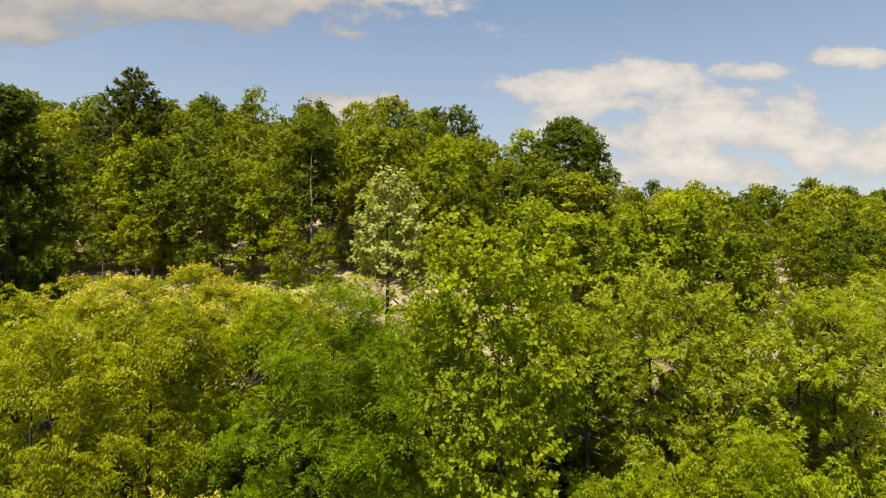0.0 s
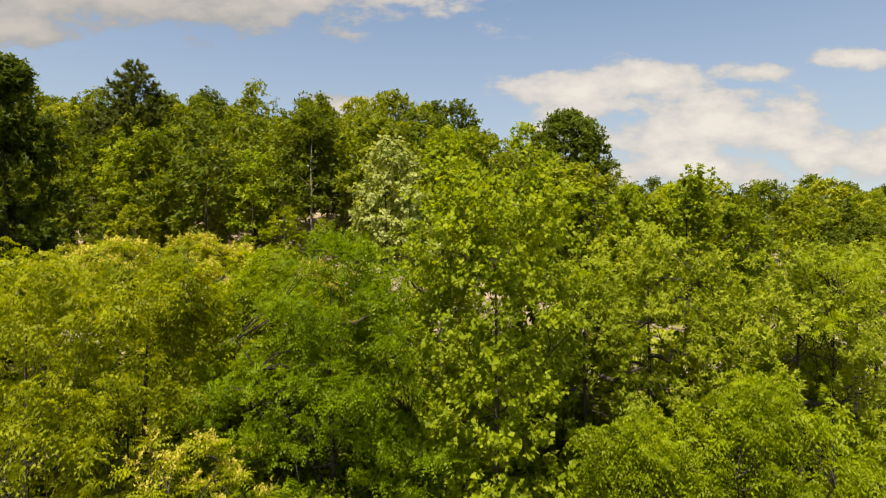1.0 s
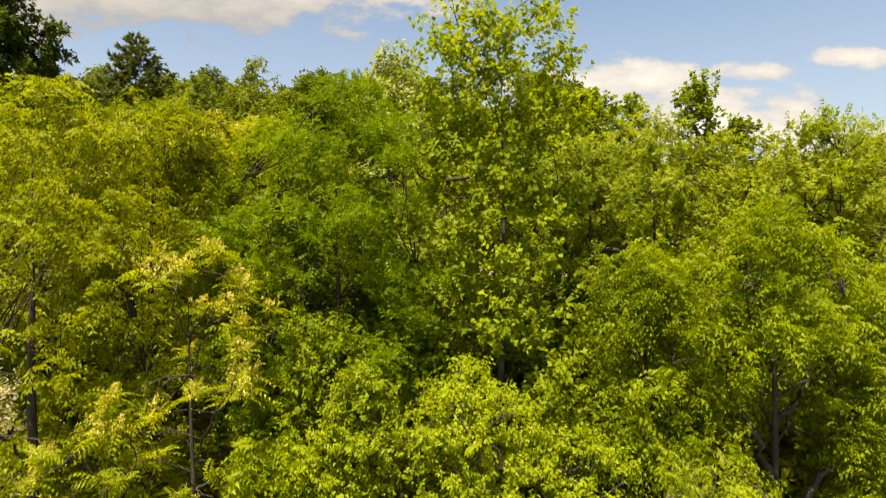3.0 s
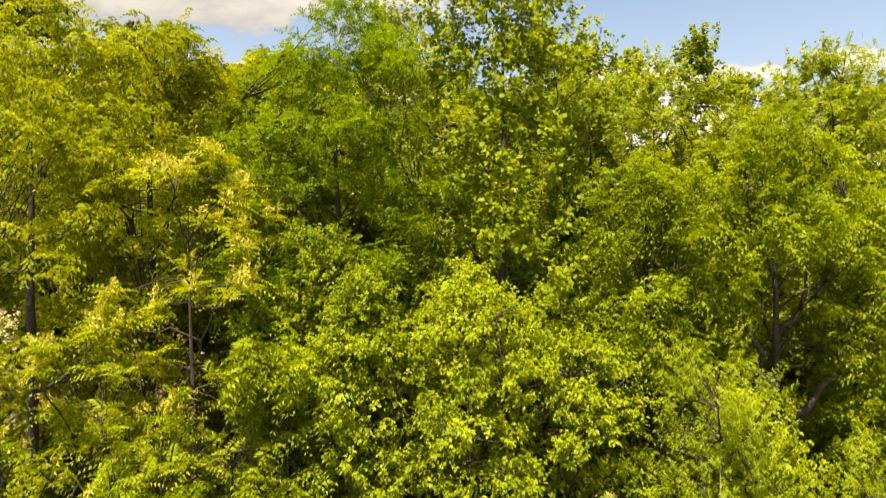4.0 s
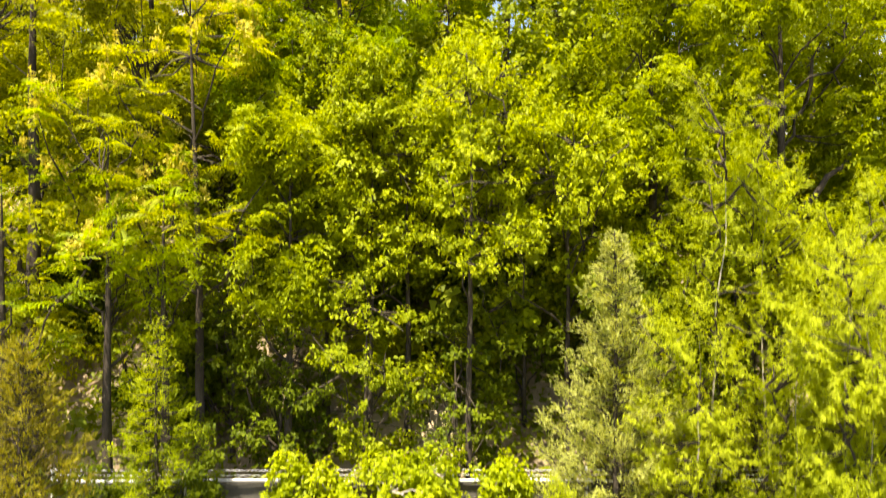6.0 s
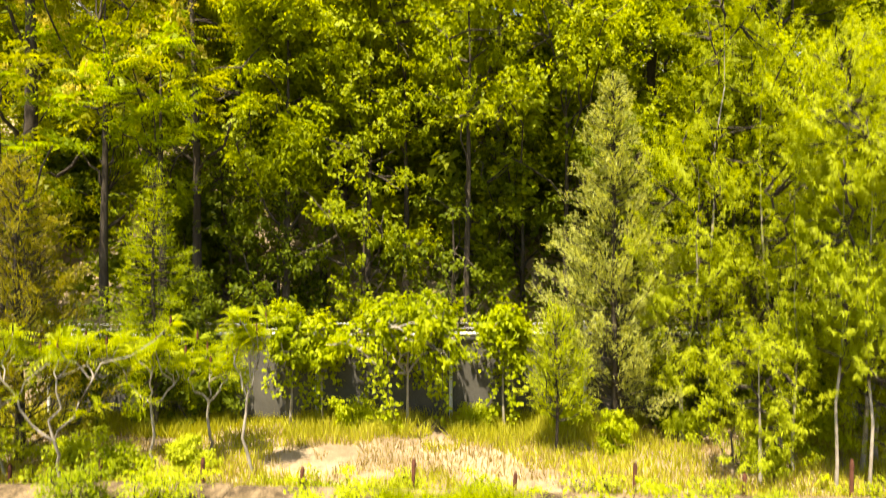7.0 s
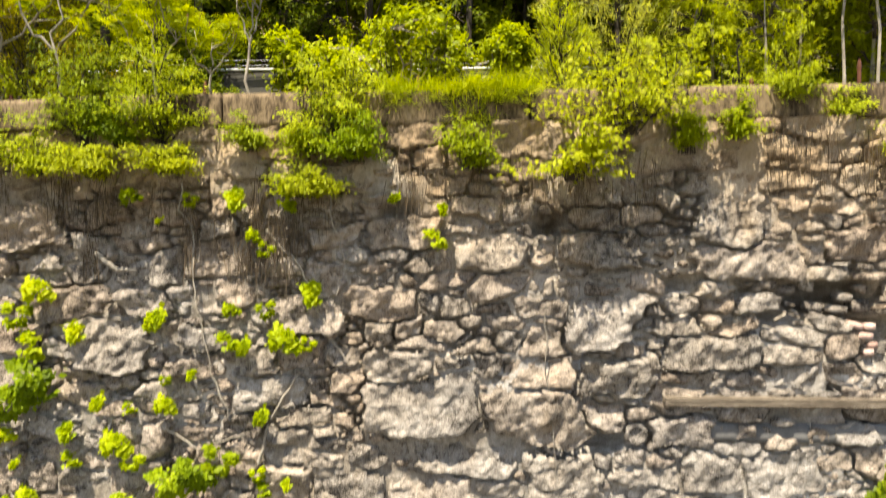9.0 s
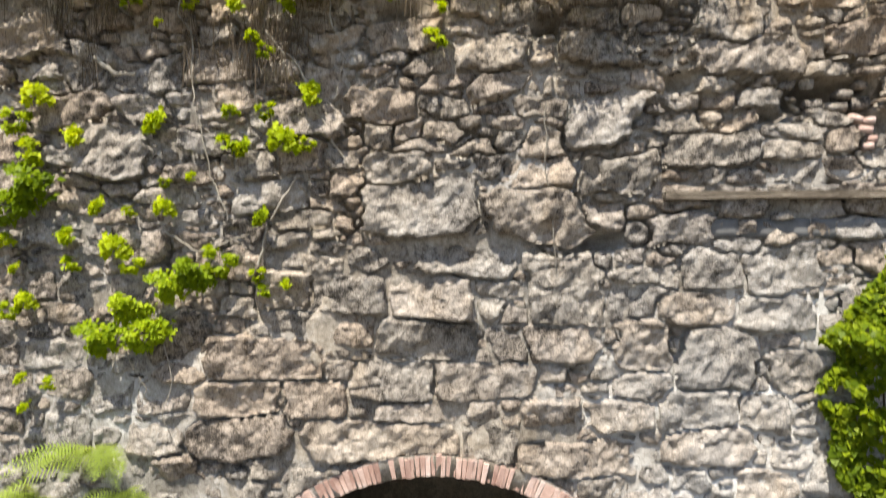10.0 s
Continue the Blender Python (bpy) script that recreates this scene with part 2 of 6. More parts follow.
M_BLOOM = leaf_material("bloom", (0.33, 0.29, 0.03), (0.48, 0.42, 0.06), (0.62, 0.55, 0.13), 0.28)
M_IVY = leaf_material("ivy_leaf", (0.14, 0.20, 0.004), (0.32, 0.40, 0.008), (0.50, 0.54, 0.016), 0.36)
M_CREEPER = leaf_material("creeper_leaf", (0.07, 0.115, 0.004), (0.21, 0.29, 0.008), (0.42, 0.50, 0.018), 0.34)
M_GRASS = leaf_material("grass_blade", (0.19, 0.205, 0.012), (0.35, 0.35, 0.03), (0.50, 0.47, 0.09), 0.36)
M_DRYGRASS = leaf_material("dry_grass_blade", (0.18, 0.14, 0.05), (0.32, 0.25, 0.11), (0.48, 0.40, 0.20), 0.3)
M_CEDAR = leaf_material("cedar_needle", (0.17, 0.19, 0.04), (0.36, 0.39, 0.10), (0.52, 0.53, 0.20), 0.4)
M_FEATHER = leaf_material("feathery_leaf", (0.18, 0.22, 0.008), (0.29, 0.345, 0.016), (0.40, 0.45, 0.032), 0.42)
M_DEADVINE = leaf_material("dead_vine", (0.03, 0.022, 0.014), (0.08, 0.06, 0.04), (0.17, 0.13, 0.09), 0.1)
M_BARK = surface("bark", [(0.2, (0.022, 0.018, 0.013)), (0.55, (0.06, 0.048, 0.036)), (0.9, (0.12, 0.10, 0.08))], 3, 14, 0.8, 0.03, stretch=(3, 3, 0.7))
M_PALEBARK = surface("pale_bark", [(0.2, (0.13, 0.11, 0.085)), (0.55, (0.28, 0.25, 0.205)), (0.9, (0.44, 0.41, 0.35))], 2, 10, 0.5, 0.01, stretch=(1, 1, 2.5))
M_SOIL = surface("soil", [(0.25, (0.10, 0.075, 0.045)), (0.45, (0.20, 0.15, 0.095)), (0.6, (0.32, 0.25, 0.165)), (0.8, (0.18, 0.19, 0.06))], 0.35, 7, 0.6, 0.05, fine_amount=0.6)
# unseen yard before the wall, coloured dark to cut bounce light onto the stones
M_YARD = surface("unseen_dark_yard", [(0.25, (0.05, 0.045, 0.036)), (0.5, (0.11, 0.098, 0.078)), (0.8, (0.18, 0.165, 0.135))], 0.5, 14, 0.8, 0.02, fine_amount=0.9)
M_STONE = surface("limestone", [(0.14, (0.045, 0.04, 0.034)), (0.33, (0.165, 0.149, 0.128)), (0.52, (0.275, 0.252, 0.22)), (0.72, (0.345, 0.322, 0.286)), (0.92, (0.45, 0.43, 0.39))], 1.5, 12, 1.0, 0.075, obj=0.18, island=0.18, fine_amount=1.75, grit=0.5, lime=(0.60, 0.59, 0.57, 0.35), wash=(1.05, 0.96, 0.84, 0.5), facets=8.0, soil=(0.27, 0.20, 0.125), hues=[(0.0, (1.06, 0.96, 0.88)), (0.35, (1.02, 1.0, 0.98)), (0.65, (0.97, 0.98, 1.01)), (1.0, (1.07, 0.97, 0.90))])
M_MORTAR = surface("lime_mortar", [(0.2, (0.10, 0.088, 0.073)), (0.42, (0.25, 0.23, 0.20)), (0.6, (0.40, 0.378, 0.343)), (0.85, (0.66, 0.64, 0.60))], 1.1, 15, 1.0, 0.045, fine_amount=0.8, lime=(0.70, 0.69, 0.66, 0.75), wash=(1.06, 0.93, 0.76, 0.6), soil=(0.27, 0.20, 0.125))
M_BRICK = surface("red_brick", [(0.22, (0.28, 0.17, 0.135)), (0.5, (0.46, 0.32, 0.265)), (0.8, (0.58, 0.48, 0.43))], 3, 30, 0.8, 0.012, obj=0.4)
M_CONCRETE = surface("old_concrete", [(0.30, (0.028, 0.020, 0.012)), (0.46, (0.095, 0.068, 0.040)), (0.58, (0.18, 0.132, 0.078)), (0.88, (0.28, 0.215, 0.135))], 1.3, 7, 0.8, 0.03, stretch=(1.3, 1, 0.55), fine_amount=1.0)
# near-black colour stands in for the shade inside the arch
M_VAULT_SHADE = surface("vault_shade", [(0.3, (0.02, 0.018, 0.016)), (0.7, (0.06, 0.05, 0.045))], 2, 14)
M_STEEL = surface("galvanised_steel", [(0.3, (0.40, 0.41, 0.42)), (0.7, (0.60, 0.61, 0.62))], 2, 20, 0.1, 0.002, rough=0.45)
M_RUST = surface("rusty_steel", [(0.3, (0.06, 0.025, 0.015)), (0.7, (0.13, 0.05, 0.03))], 4, 30, 0.4, 0.004)
M_SLATE = surface("slate", [(0.3, (0.10, 0.10, 0.10)), (0.6, (0.17, 0.17, 0.165)), (0.85, (0.26, 0.255, 0.24))], 1.4, 12, 0.5, 0.01)
M_TIMBER = surface("weathered_timber", [(0.3, (0.06, 0.048, 0.036)), (0.55, (0.17, 0.14, 0.105)), (0.85, (0.34, 0.30, 0.24))], 2.5, 10, 1.0, 0.02, stretch=(0.35, 3, 6), fine_amount=1.0)


# ---------------------------------------------------------------- mesh helpers
def mesh_of(name, verts, faces, mat, smooth=False):
    """A mesh from arrays: verts (n, 3), faces (m, 3) or (m, 4)."""
    me = bpy.data.meshes.new(name)
    v = np.asarray(verts, dtype=np.float32)
    f = np.asarray(faces, dtype=np.int32)
    k = f.shape[1]
    me.vertices.add(len(v))
    me.vertices.foreach_set("co", v.ravel())
    me.loops.add(f.size)
    me.loops.foreach_set("vertex_index", f.ravel())
    me.polygons.add(len(f))
    me.polygons.foreach_set("loop_start", np.arange(0, f.size, k, dtype=np.int32))
    if smooth:
        me.polygons.foreach_set("use_smooth", np.ones(len(f), dtype=bool))
    me.update(calc_edges=True)
    me.materials.append(mat)
    return me


def part(name, me, parent, label=""):
    ob = new(name, me)
    ob.parent = parent
    if label:
        ob["label"] = label
    return ob


def thing(name, place, label, category, group="", kind="", turn=0.0):
    ob = new(name)
    ob.empty_display_size = 0.2
    ob.matrix_world = pose(*place, 0, 0, turn)
    return tagged(ob, label, category, group, kind)


def unit(a):
    return a / np.maximum(np.linalg.norm(a, axis=-1, keepdims=True), 1e-9)


class Mass:
    """Gathers vertices and faces of one mesh."""

    def __init__(self):
        self.v, self.f, self.n = [], [], 0

    def add(self, v, f):
        self.v.append(np.asarray(v, dtype=float).reshape(-1, 3))
        self.f.append(np.asarray(f, dtype=int) + self.n)
        self.n += len(self.v[-1])

    def mesh(self, name, mat, smooth=False):
        return mesh_of(name, np.concatenate(self.v), np.concatenate(self.f), mat, smooth)


def tube(mass, pts, radii, sides=6):
    """A tapered tube along points."""
    pts = np.asarray(pts, dtype=float)
    n = len(pts)
    tang = unit(np.gradient(pts, axis=0))
    ref = np.where(np.abs(tang[:, 2:3]) > 0.9, np.array([[1.0, 0, 0]]), np.array([[0, 0, 1.0]]))
    a = unit(np.cross(tang, ref))
    b = np.cross(tang, a)
    ang = np.linspace(0, 2 * np.pi, sides, endpoint=False)
    r = np.asarray(radii, dtype=float)[:, None, None]
    ring = pts[:, None] + r * (np.cos(ang)[None, :, None] * a[:, None] + np.sin(ang)[None, :, None] * b[:, None])
    i, j = np.meshgrid(np.arange(n - 1), np.arange(sides), indexing="ij")
    j2 = (j + 1) % sides
    f = np.stack([i * sides + j, i * sides + j2, (i + 1) * sides + j2, (i + 1) * sides + j], -1).reshape(-1, 4)
    mass.add(ring, f)


def bent(p, q, rng, wobble=0.08, n=6, sag=0.0):
    """A slightly crooked line of n points from p to q."""
    p, q = np.asarray(p, float), np.asarray(q, float)
    t = np.linspace(0, 1, n)[:, None]
    line = p + (q - p) * t
    ln = np.linalg.norm(q - p)
    off = rng.normal(0, wobble * ln, (n, 3)) * np.sin(np.pi * t)
    off[:, 2] += sag * ln * (np.sin(np.pi * t))[:, 0]
    return line + off


def leaf_blades(mass, pos, normal, size, rng, aspect=0.6, droop=0.25):
    """Kite-shaped leaves, folded a little along the middle."""
    n = len(pos)
    nrm = unit(normal)
    d = rng.normal(0, 1, (n, 3))
    d[:, 2] -= droop
    d = unit(d - nrm * (d * nrm).sum(1, keepdims=True))
    s = np.cross(nrm, d)
    sz = np.asarray(size).reshape(-1, 1) * np.ones((n, 1))
    fold = nrm * sz * 0.10
    v = np.stack([pos - d * sz * 0.45, pos + s * sz * aspect * 0.5 + fold - d * sz * 0.05, pos + d * sz * 0.55, pos - s * sz * aspect * 0.5 + fold - d * sz * 0.05], 1)
    mass.add(v.reshape(-1, 3), np.arange(4 * n).reshape(-1, 4))


def leaf_points(mass, pos, normal, size, rng, aspect=0.55, droop=0.6):
    """Small pointed leaves, one triangle each, tips hanging a little."""
    n = len(pos)
    nrm = unit(normal)
    d = rng.normal(0, 1, (n, 3))
    d[:, 2] -= droop
    d = unit(d - nrm * (d * nrm).sum(1, keepdims=True))
    s = np.cross(nrm, d)
    sz = np.asarray(size).reshape(-1, 1) * np.ones((n, 1))
    w = sz * aspect * 0.5
    v = np.stack([pos - d * sz * 0.35 + s * w, pos - d * sz * 0.35 - s * w * 0.8, pos + d * sz * 0.65], 1)
    mass.add(v.reshape(-1, 3), np.arange(3 * n).reshape(-1, 3))


def leaf_kites(mass, pos, d, normal, size, aspect=0.7, fold=0.12):
    """Broad leaves from their stalks: kite-shaped, folded along the middle, pointing along d."""
    n = len(pos)
    d = unit(d)
    nrm = unit(normal - d * (normal * d).sum(1, keepdims=True))
    s = np.cross(nrm, d)
    sz = np.asarray(size).reshape(-1, 1) * np.ones((n, 1))
    wing = s * sz * aspect * 0.5
    mid = pos + d * sz * 0.42 + nrm * sz * fold
    v = np.stack([pos, mid + wing, pos + d * sz, mid - wing], 1)
    mass.add(v.reshape(-1, 3), np.arange(4 * n).reshape(-1, 4))


def leaf_slips(mass, pos, d, normal, size, aspect=0.5):
    """Narrow leaves from their stalks, one triangle each."""
    n = len(pos)
    d = unit(d)
    nrm = unit(normal - d * (normal * d).sum(1, keepdims=True))
    s = np.cross(nrm, d)
    sz = np.asarray(size).reshape(-1, 1) * np.ones((n, 1))
    wing = s * sz * aspect * 0.5
    v = np.stack([pos + wing, pos - wing * 0.8, pos + d * sz], 1)
    mass.add(v.reshape(-1, 3), np.arange(3 * n).reshape(-1, 3))


def shoots_at(rng, cen, rr, tufts, flat, axis):
    """Ends of the twigs round each bough: their places, the way they point, and their bough."""
    cnt = np.maximum(1, np.round(tufts * (rr / rr.mean()) ** 2 * rng.uniform(0.6, 1.4, len(rr)))).astype(int)
    idx = np.repeat(np.arange(len(cen)), cnt)
    dirs = ball(rng, len(idx))
    off = dirs * (rng.uniform(0.12, 1.0, len(idx)) ** 0.5 * rr[idx])[:, None]
    off[:, 2] *= flat
    pos = cen[idx] + off
    out = unit(pos - axis(pos))
    way = unit(0.55 * dirs + 0.45 * out + np.array([[0, 0, 0.5]]) + rng.normal(0, 0.25, pos.shape))
    return pos, way, out


def around(rng, way, n):
    """n directions across each of the given ways."""
    w = np.repeat(way, n, 0)
    r = rng.normal(0, 1, w.shape)
    return w, unit(r - w * (r * w).sum(1, keepdims=True))


def leafy_shoots(mass, pos, way, rng, per, leaf, length, droop=0.3, aspect=0.7, slips=False):
    """Twig ends with single leaves all round, the outer ones spread like a rosette."""
    w, rad = around(rng, way, per)
    t = rng.uniform(0, 1, len(w))
    p = np.repeat(pos, per, 0) + w * ((t - 0.5) * length)[:, None] + rad * (0.2 * leaf)
    d = rad + w * (0.15 + 0.7 * t)[:, None] + rng.normal(0, 0.25, w.shape) - np.array([[0, 0, droop]])
    nrm = w * 0.6 + TO_LIGHT * 0.55 + rng.normal(0, 0.35, w.shape)
    size = leaf * rng.uniform(0.55, 1.3, len(w))
    if slips:
        leaf_slips(mass, p, d, nrm, size, aspect)
    else:
        leaf_kites(mass, p, d, nrm, size, aspect)


def frond_shoots(mass, pos, way, rng, per, length, pairs, arch=0.35, width=0.30, slim=0.21, stem=0.25):
    """Twig ends with feathered leaves spread round them."""
    w, rad = around(rng, way, per)
    t = rng.uniform(0, 1, len(w))
    p = np.repeat(pos, per, 0) + w * ((t - 0.6) * stem)[:, None]
    leaf_fronds(mass, p, rad + w * (0.1 + 0.6 * t)[:, None], length * rng.uniform(0.65, 1.25, len(w)), rng, pairs, width, slim, arch, 0.2)


def leaf_fronds(mass, pos, out, length, rng, pairs=4, width=0.30, slim=0.21, arch=0.35, stray=0.45, taper=0.5):
    """Feathered leaves: pairs of slim leaflets along an arching rib."""
    n = len(pos)
    d = unit(out + rng.normal(0, stray, (n, 3)))
    up = np.array([[0.0, 0, 1]]) + rng.normal(0, 0.35, (n, 3))
    s = unit(np.cross(d, up))
    up = np.cross(s, d)
    ln = np.asarray(length).reshape(-1, 1) * np.ones((n, 1))
    allv = []
    for k in range(pairs):
        t = (k + 0.6) / pairs
        base = pos + d * ln * t - np.array([[0, 0, 1.0]]) * ln * arch * t * t
        w = ln * width * (1.15 - taper * t)
        for sg in (-1, 1):
            tip = base + sg * s * w + d * w * 0.35 - up * w * 0.25 - np.array([[0, 0, 1.0]]) * w * arch * 0.6
            side = d * w * slim
            root = base + (tip - base) * 0.18
            allv.append(np.stack([root - side, root + side, tip], 1))
    v = np.concatenate(allv, 1).reshape(-1, 3)
    mass.add(v, np.arange(len(v)).reshape(-1, 3))


def ball(rng, n):
    return unit(rng.normal(0, 1, (n, 3)))


def clusters_in(rng, count, height, base, radius, profile, bough=6):
    """Middles of twig clumps inside a crown: boughs near its skin, each with a handful of clumps, and gaps between the boughs."""
    nb = max(5, count // bough)
    hb = rng.uniform(0.03, 0.97, nb)
    a = rng.uniform(0, 2 * np.pi, nb)
    rb = radius * profile(hb) * np.sqrt(rng.uniform(0.30, 1.0, nb)) * 0.86
    mid = np.stack([np.cos(a) * rb, np.sin(a) * rb, base + (height - base) * hb], 1)
    size = (radius * radius * (height - base) / nb) ** (1 / 3) * 0.62 * rng.uniform(0.7, 1.25, nb)
    k = np.concatenate([np.arange(nb), rng.integers(0, nb, count - nb)]) if count > nb else np.arange(count)
    cen = mid[k] + rng.normal(0, 0.55, (count, 3)) * size[k][:, None] * np.array([[1.0, 1.0, 0.55]])
    loose = rng.uniform(0, 1, count) < 0.62          # the rest of the crown is filled evenly
    hl, al = rng.uniform(0.02, 1.0, count), rng.uniform(0, 2 * np.pi, count)
    rl = radius * profile(hl) * np.sqrt(rng.uniform(0.15, 1.0, count))
    even = np.stack([np.cos(al) * rl, np.sin(al) * rl, base + (height - base) * hl], 1)
    cen = np.where(loose[:, None], even, cen)
    cen[:, 2] = np.clip(cen[:, 2], base * 0.9, height)
    return cen, np.clip((cen[:, 2] - base) / (height - base), 0, 1)


def round_profile(h):
    return np.sqrt(np.clip(1 - (2 * h - 0.85) ** 2 / 1.35, 0.03, 1))


def broad_profile(h):
    return np.sqrt(np.clip(1 - (1.75 * h - 0.62) ** 2 / 1.3, 0.05, 1))


def tall_profile(h):
    return np.clip(np.where(h < 0.3, 0.65 + 1.1 * h, 1.0 - 0.85 * np.maximum(h - 0.3, 0) ** 1.3 / 0.7 ** 1.3 * 0.8), 0.12, 1)


def column_profile(h):
    return np.where(h > 0.93, 0.62 * np.sqrt(np.clip(1 - ((h - 0.93) / 0.08) ** 2, 0.05, 1)), 0.60 + 0.42 * (1 - h) ** 1.2)


def cone_profile(h):
    return np.clip(1.02 - h, 0.04, 1) ** 0.85


def vase_profile(h):
    return np.clip(0.35 + 0.9 * h - 0.45 * h ** 3, 0.1, 1)


def tree_meshes(seed, height, base, radius, mat, bark, profile=round_profile, clumps=120, leaves=110, clump_r=0.55, leaf=0.16,
                kind="leafy", flat=0.65, trunk_r=0.16, lean=(0, 0), limbs=9, bloom=None, bloom_share=0.12, gaps=0.0, aspect=0.55, droop=0.6, pairs=4, window=None, limb_bark=None, forks=(),
                tufts=5, shoot=0.3, arch=0.35, frond_width=0.30, slim=0.21, far=False, wobble=0.014):
    """Meshes of one tree in its own axes, base at 0: trunk, limbs, crown and, where asked, blossom."""
    rng = np.random.default_rng(seed)
    cen, h = clusters_in(rng, clumps, height, base, radius, profile)
    # lopsided crown: lobes bulge and sink
    ang = np.arctan2(cen[:, 1], cen[:, 0])
    lobe = 1 + 0.20 * np.sin(2 * ang + rng.uniform(0, 6)) + 0.16 * np.sin(3 * ang + 5 * h + rng.uniform(0, 6))
    cen[:, :2] *= lobe[:, None]
    if window:
        # an open place in the foliage, through which the trunk and its fork show
        z0, z1, half = window
        hole = (cen[:, 1] < 0.4) & (np.abs(cen[:, 0]) < half) & (cen[:, 2] > z0) & (cen[:, 2] < z1)
        cen[hole, 1] = np.abs(cen[hole, 1]) + rng.uniform(0.3, 1.2, hole.sum())
        cen[hole, 0] *= 1.6
    leanv = np.array([lean[0], lean[1], 0.0])
    cen += leanv * (np.maximum(cen[:, 2:3], 0) / height) ** 1.3 * height
    trunk, twigs = Mass(), Mass()
    nt_ = 9
    tz = np.linspace(-0.3, height * 0.9, nt_)
    tp = np.stack([np.cumsum(rng.normal(0, wobble * height / nt_ * 2, nt_)), np.cumsum(rng.normal(0, wobble * height / nt_ * 2, nt_)), tz], 1)
    tp[:, :2] -= tp[0, :2]
    tp += leanv * (np.maximum(tz, 0)[:, None] / height) ** 1.3 * height
    tr = trunk_r * np.clip(1.0 - 0.93 * tz / (height * 0.9), 0.05, 1.0)
    tr[0] *= 1.35
    tube(trunk, tp, tr, 8)

    def on_trunk(z):
        return np.array([np.interp(z, tz, tp[:, 0]), np.interp(z, tz, tp[:, 1]), z]), np.interp(z, tz, tr)

    order = rng.permutation(clumps)
    main = order[:limbs]
    ends, arms = [], []
    for i in main:
        c = cen[i]
        z0 = max(base * 0.75, c[2] - np.linalg.norm(c[:2]) * rng.uniform(0.6, 1.3) - 0.4)
        p0, r0 = on_trunk(min(z0, height * 0.85))
        ln = bent(p0, c, rng, 0.05, 6, -0.06)
        arms.append(Mass())
        tube(arms[-1], ln, np.linspace(max(r0 * 0.5, 0.02), 0.012, 6), 3 if far else 5)
        ends.append(ln)
    for z0, dx, dy, dz, r0 in forks:
        p0, _ = on_trunk(z0)
        arms.append(Mass())
        tube(arms[-1], bent(p0, p0 + np.array([dx, dy, dz]), rng, 0.06, 7, -0.10), np.linspace(r0, r0 * 0.35, 7), 7)
    allends = np.concatenate(ends)
    for i in order[limbs:limbs + (0 if far else min(70, clumps))]:
        c = cen[i]
        k = np.argmin(((allends - c) ** 2).sum(1))
        ln = bent(allends[k], c, rng, 0.07, 4)
        tube(twigs, ln, np.linspace(0.022, 0.006, 4), 3)
    crown = Mass()
    rr = clump_r * rng.uniform(0.65, 1.25, clumps)
    live = rng.uniform(0, 1, clumps) > gaps

    def axis(pos):
        return np.stack([np.interp(pos[:, 2], tz, tp[:, 0]), np.interp(pos[:, 2], tz, tp[:, 1]), pos[:, 2] - 0.3], 1)

    if kind == "needle":
        idx = np.repeat(np.arange(clumps), np.maximum(8, (leaves * (rr / clump_r) ** 2).astype(int)))
        dirs = ball(rng, len(idx))
        off = dirs * (rng.uniform(0.2, 1.1, len(idx)) ** 0.6 * rr[idx])[:, None]
        off[:, 2] *= flat
        leaf_points(crown, cen[idx] + off, rng.normal(0, 1, (len(idx), 3)), leaf * rng.uniform(0.6, 1.3, len(idx)), rng, 0.3, -0.2)
    else:
        pos, way, out = shoots_at(rng, cen[live], rr[live], tufts, flat, axis)
        if kind == "leafy":
            leafy_shoots(crown, pos, way, rng, leaves, leaf, shoot, droop, aspect)
        elif kind == "slip":
            leafy_shoots(crown, pos, way, rng, leaves, leaf, shoot, droop, aspect, True)
        else:
            up = unit(way + np.array([[0, 0, 1.2]])) if kind == "rosette" else way
            frond_shoots(crown, pos, up, rng, leaves, leaf, pairs, arch, frond_width, slim, shoot)
    meshes = [("trunk", trunk.mesh("trunk", bark, True)), ("crown", crown.mesh("crown", mat))] + [("limb", a.mesh("limb", limb_bark or bark, True)) for a in arms]
    if twigs.n:
        meshes.append(("brushwood", twigs.mesh("brushwood", limb_bark or bark, True)))
    if bloom is not None:
        bl = Mass()
        score = pos[:, 2] + 0.35 * np.hypot(pos[:, 0], pos[:, 1]) + rng.normal(0, 0.5, len(pos))
        for i in np.argsort(-score)[:int(len(pos) * bloom_share)]:
            for q in range(3):
                m = 22
                t = rng.uniform(0, 1, m)
                lean_q = rng.normal(0, 0.12, 3) * np.array([1, 1, 0])
                p = pos[i] + rng.normal(0, 0.05, 3) + rng.normal(0, 1, (m, 3)) * (0.085 * (1.1 - t))[:, None] + (np.array([0, 0, 0.26]) + lean_q) * t[:, None]
                leaf_points(bl, p, rng.normal(0, 1, (m, 3)) + np.array([[0, -0.3, 0.6]]), 0.095 * rng.uniform(0.6, 1.2, m), rng, 0.5, -0.9)
        meshes.append(("blossom", bl.mesh("blossom", bloom)))
    return meshes


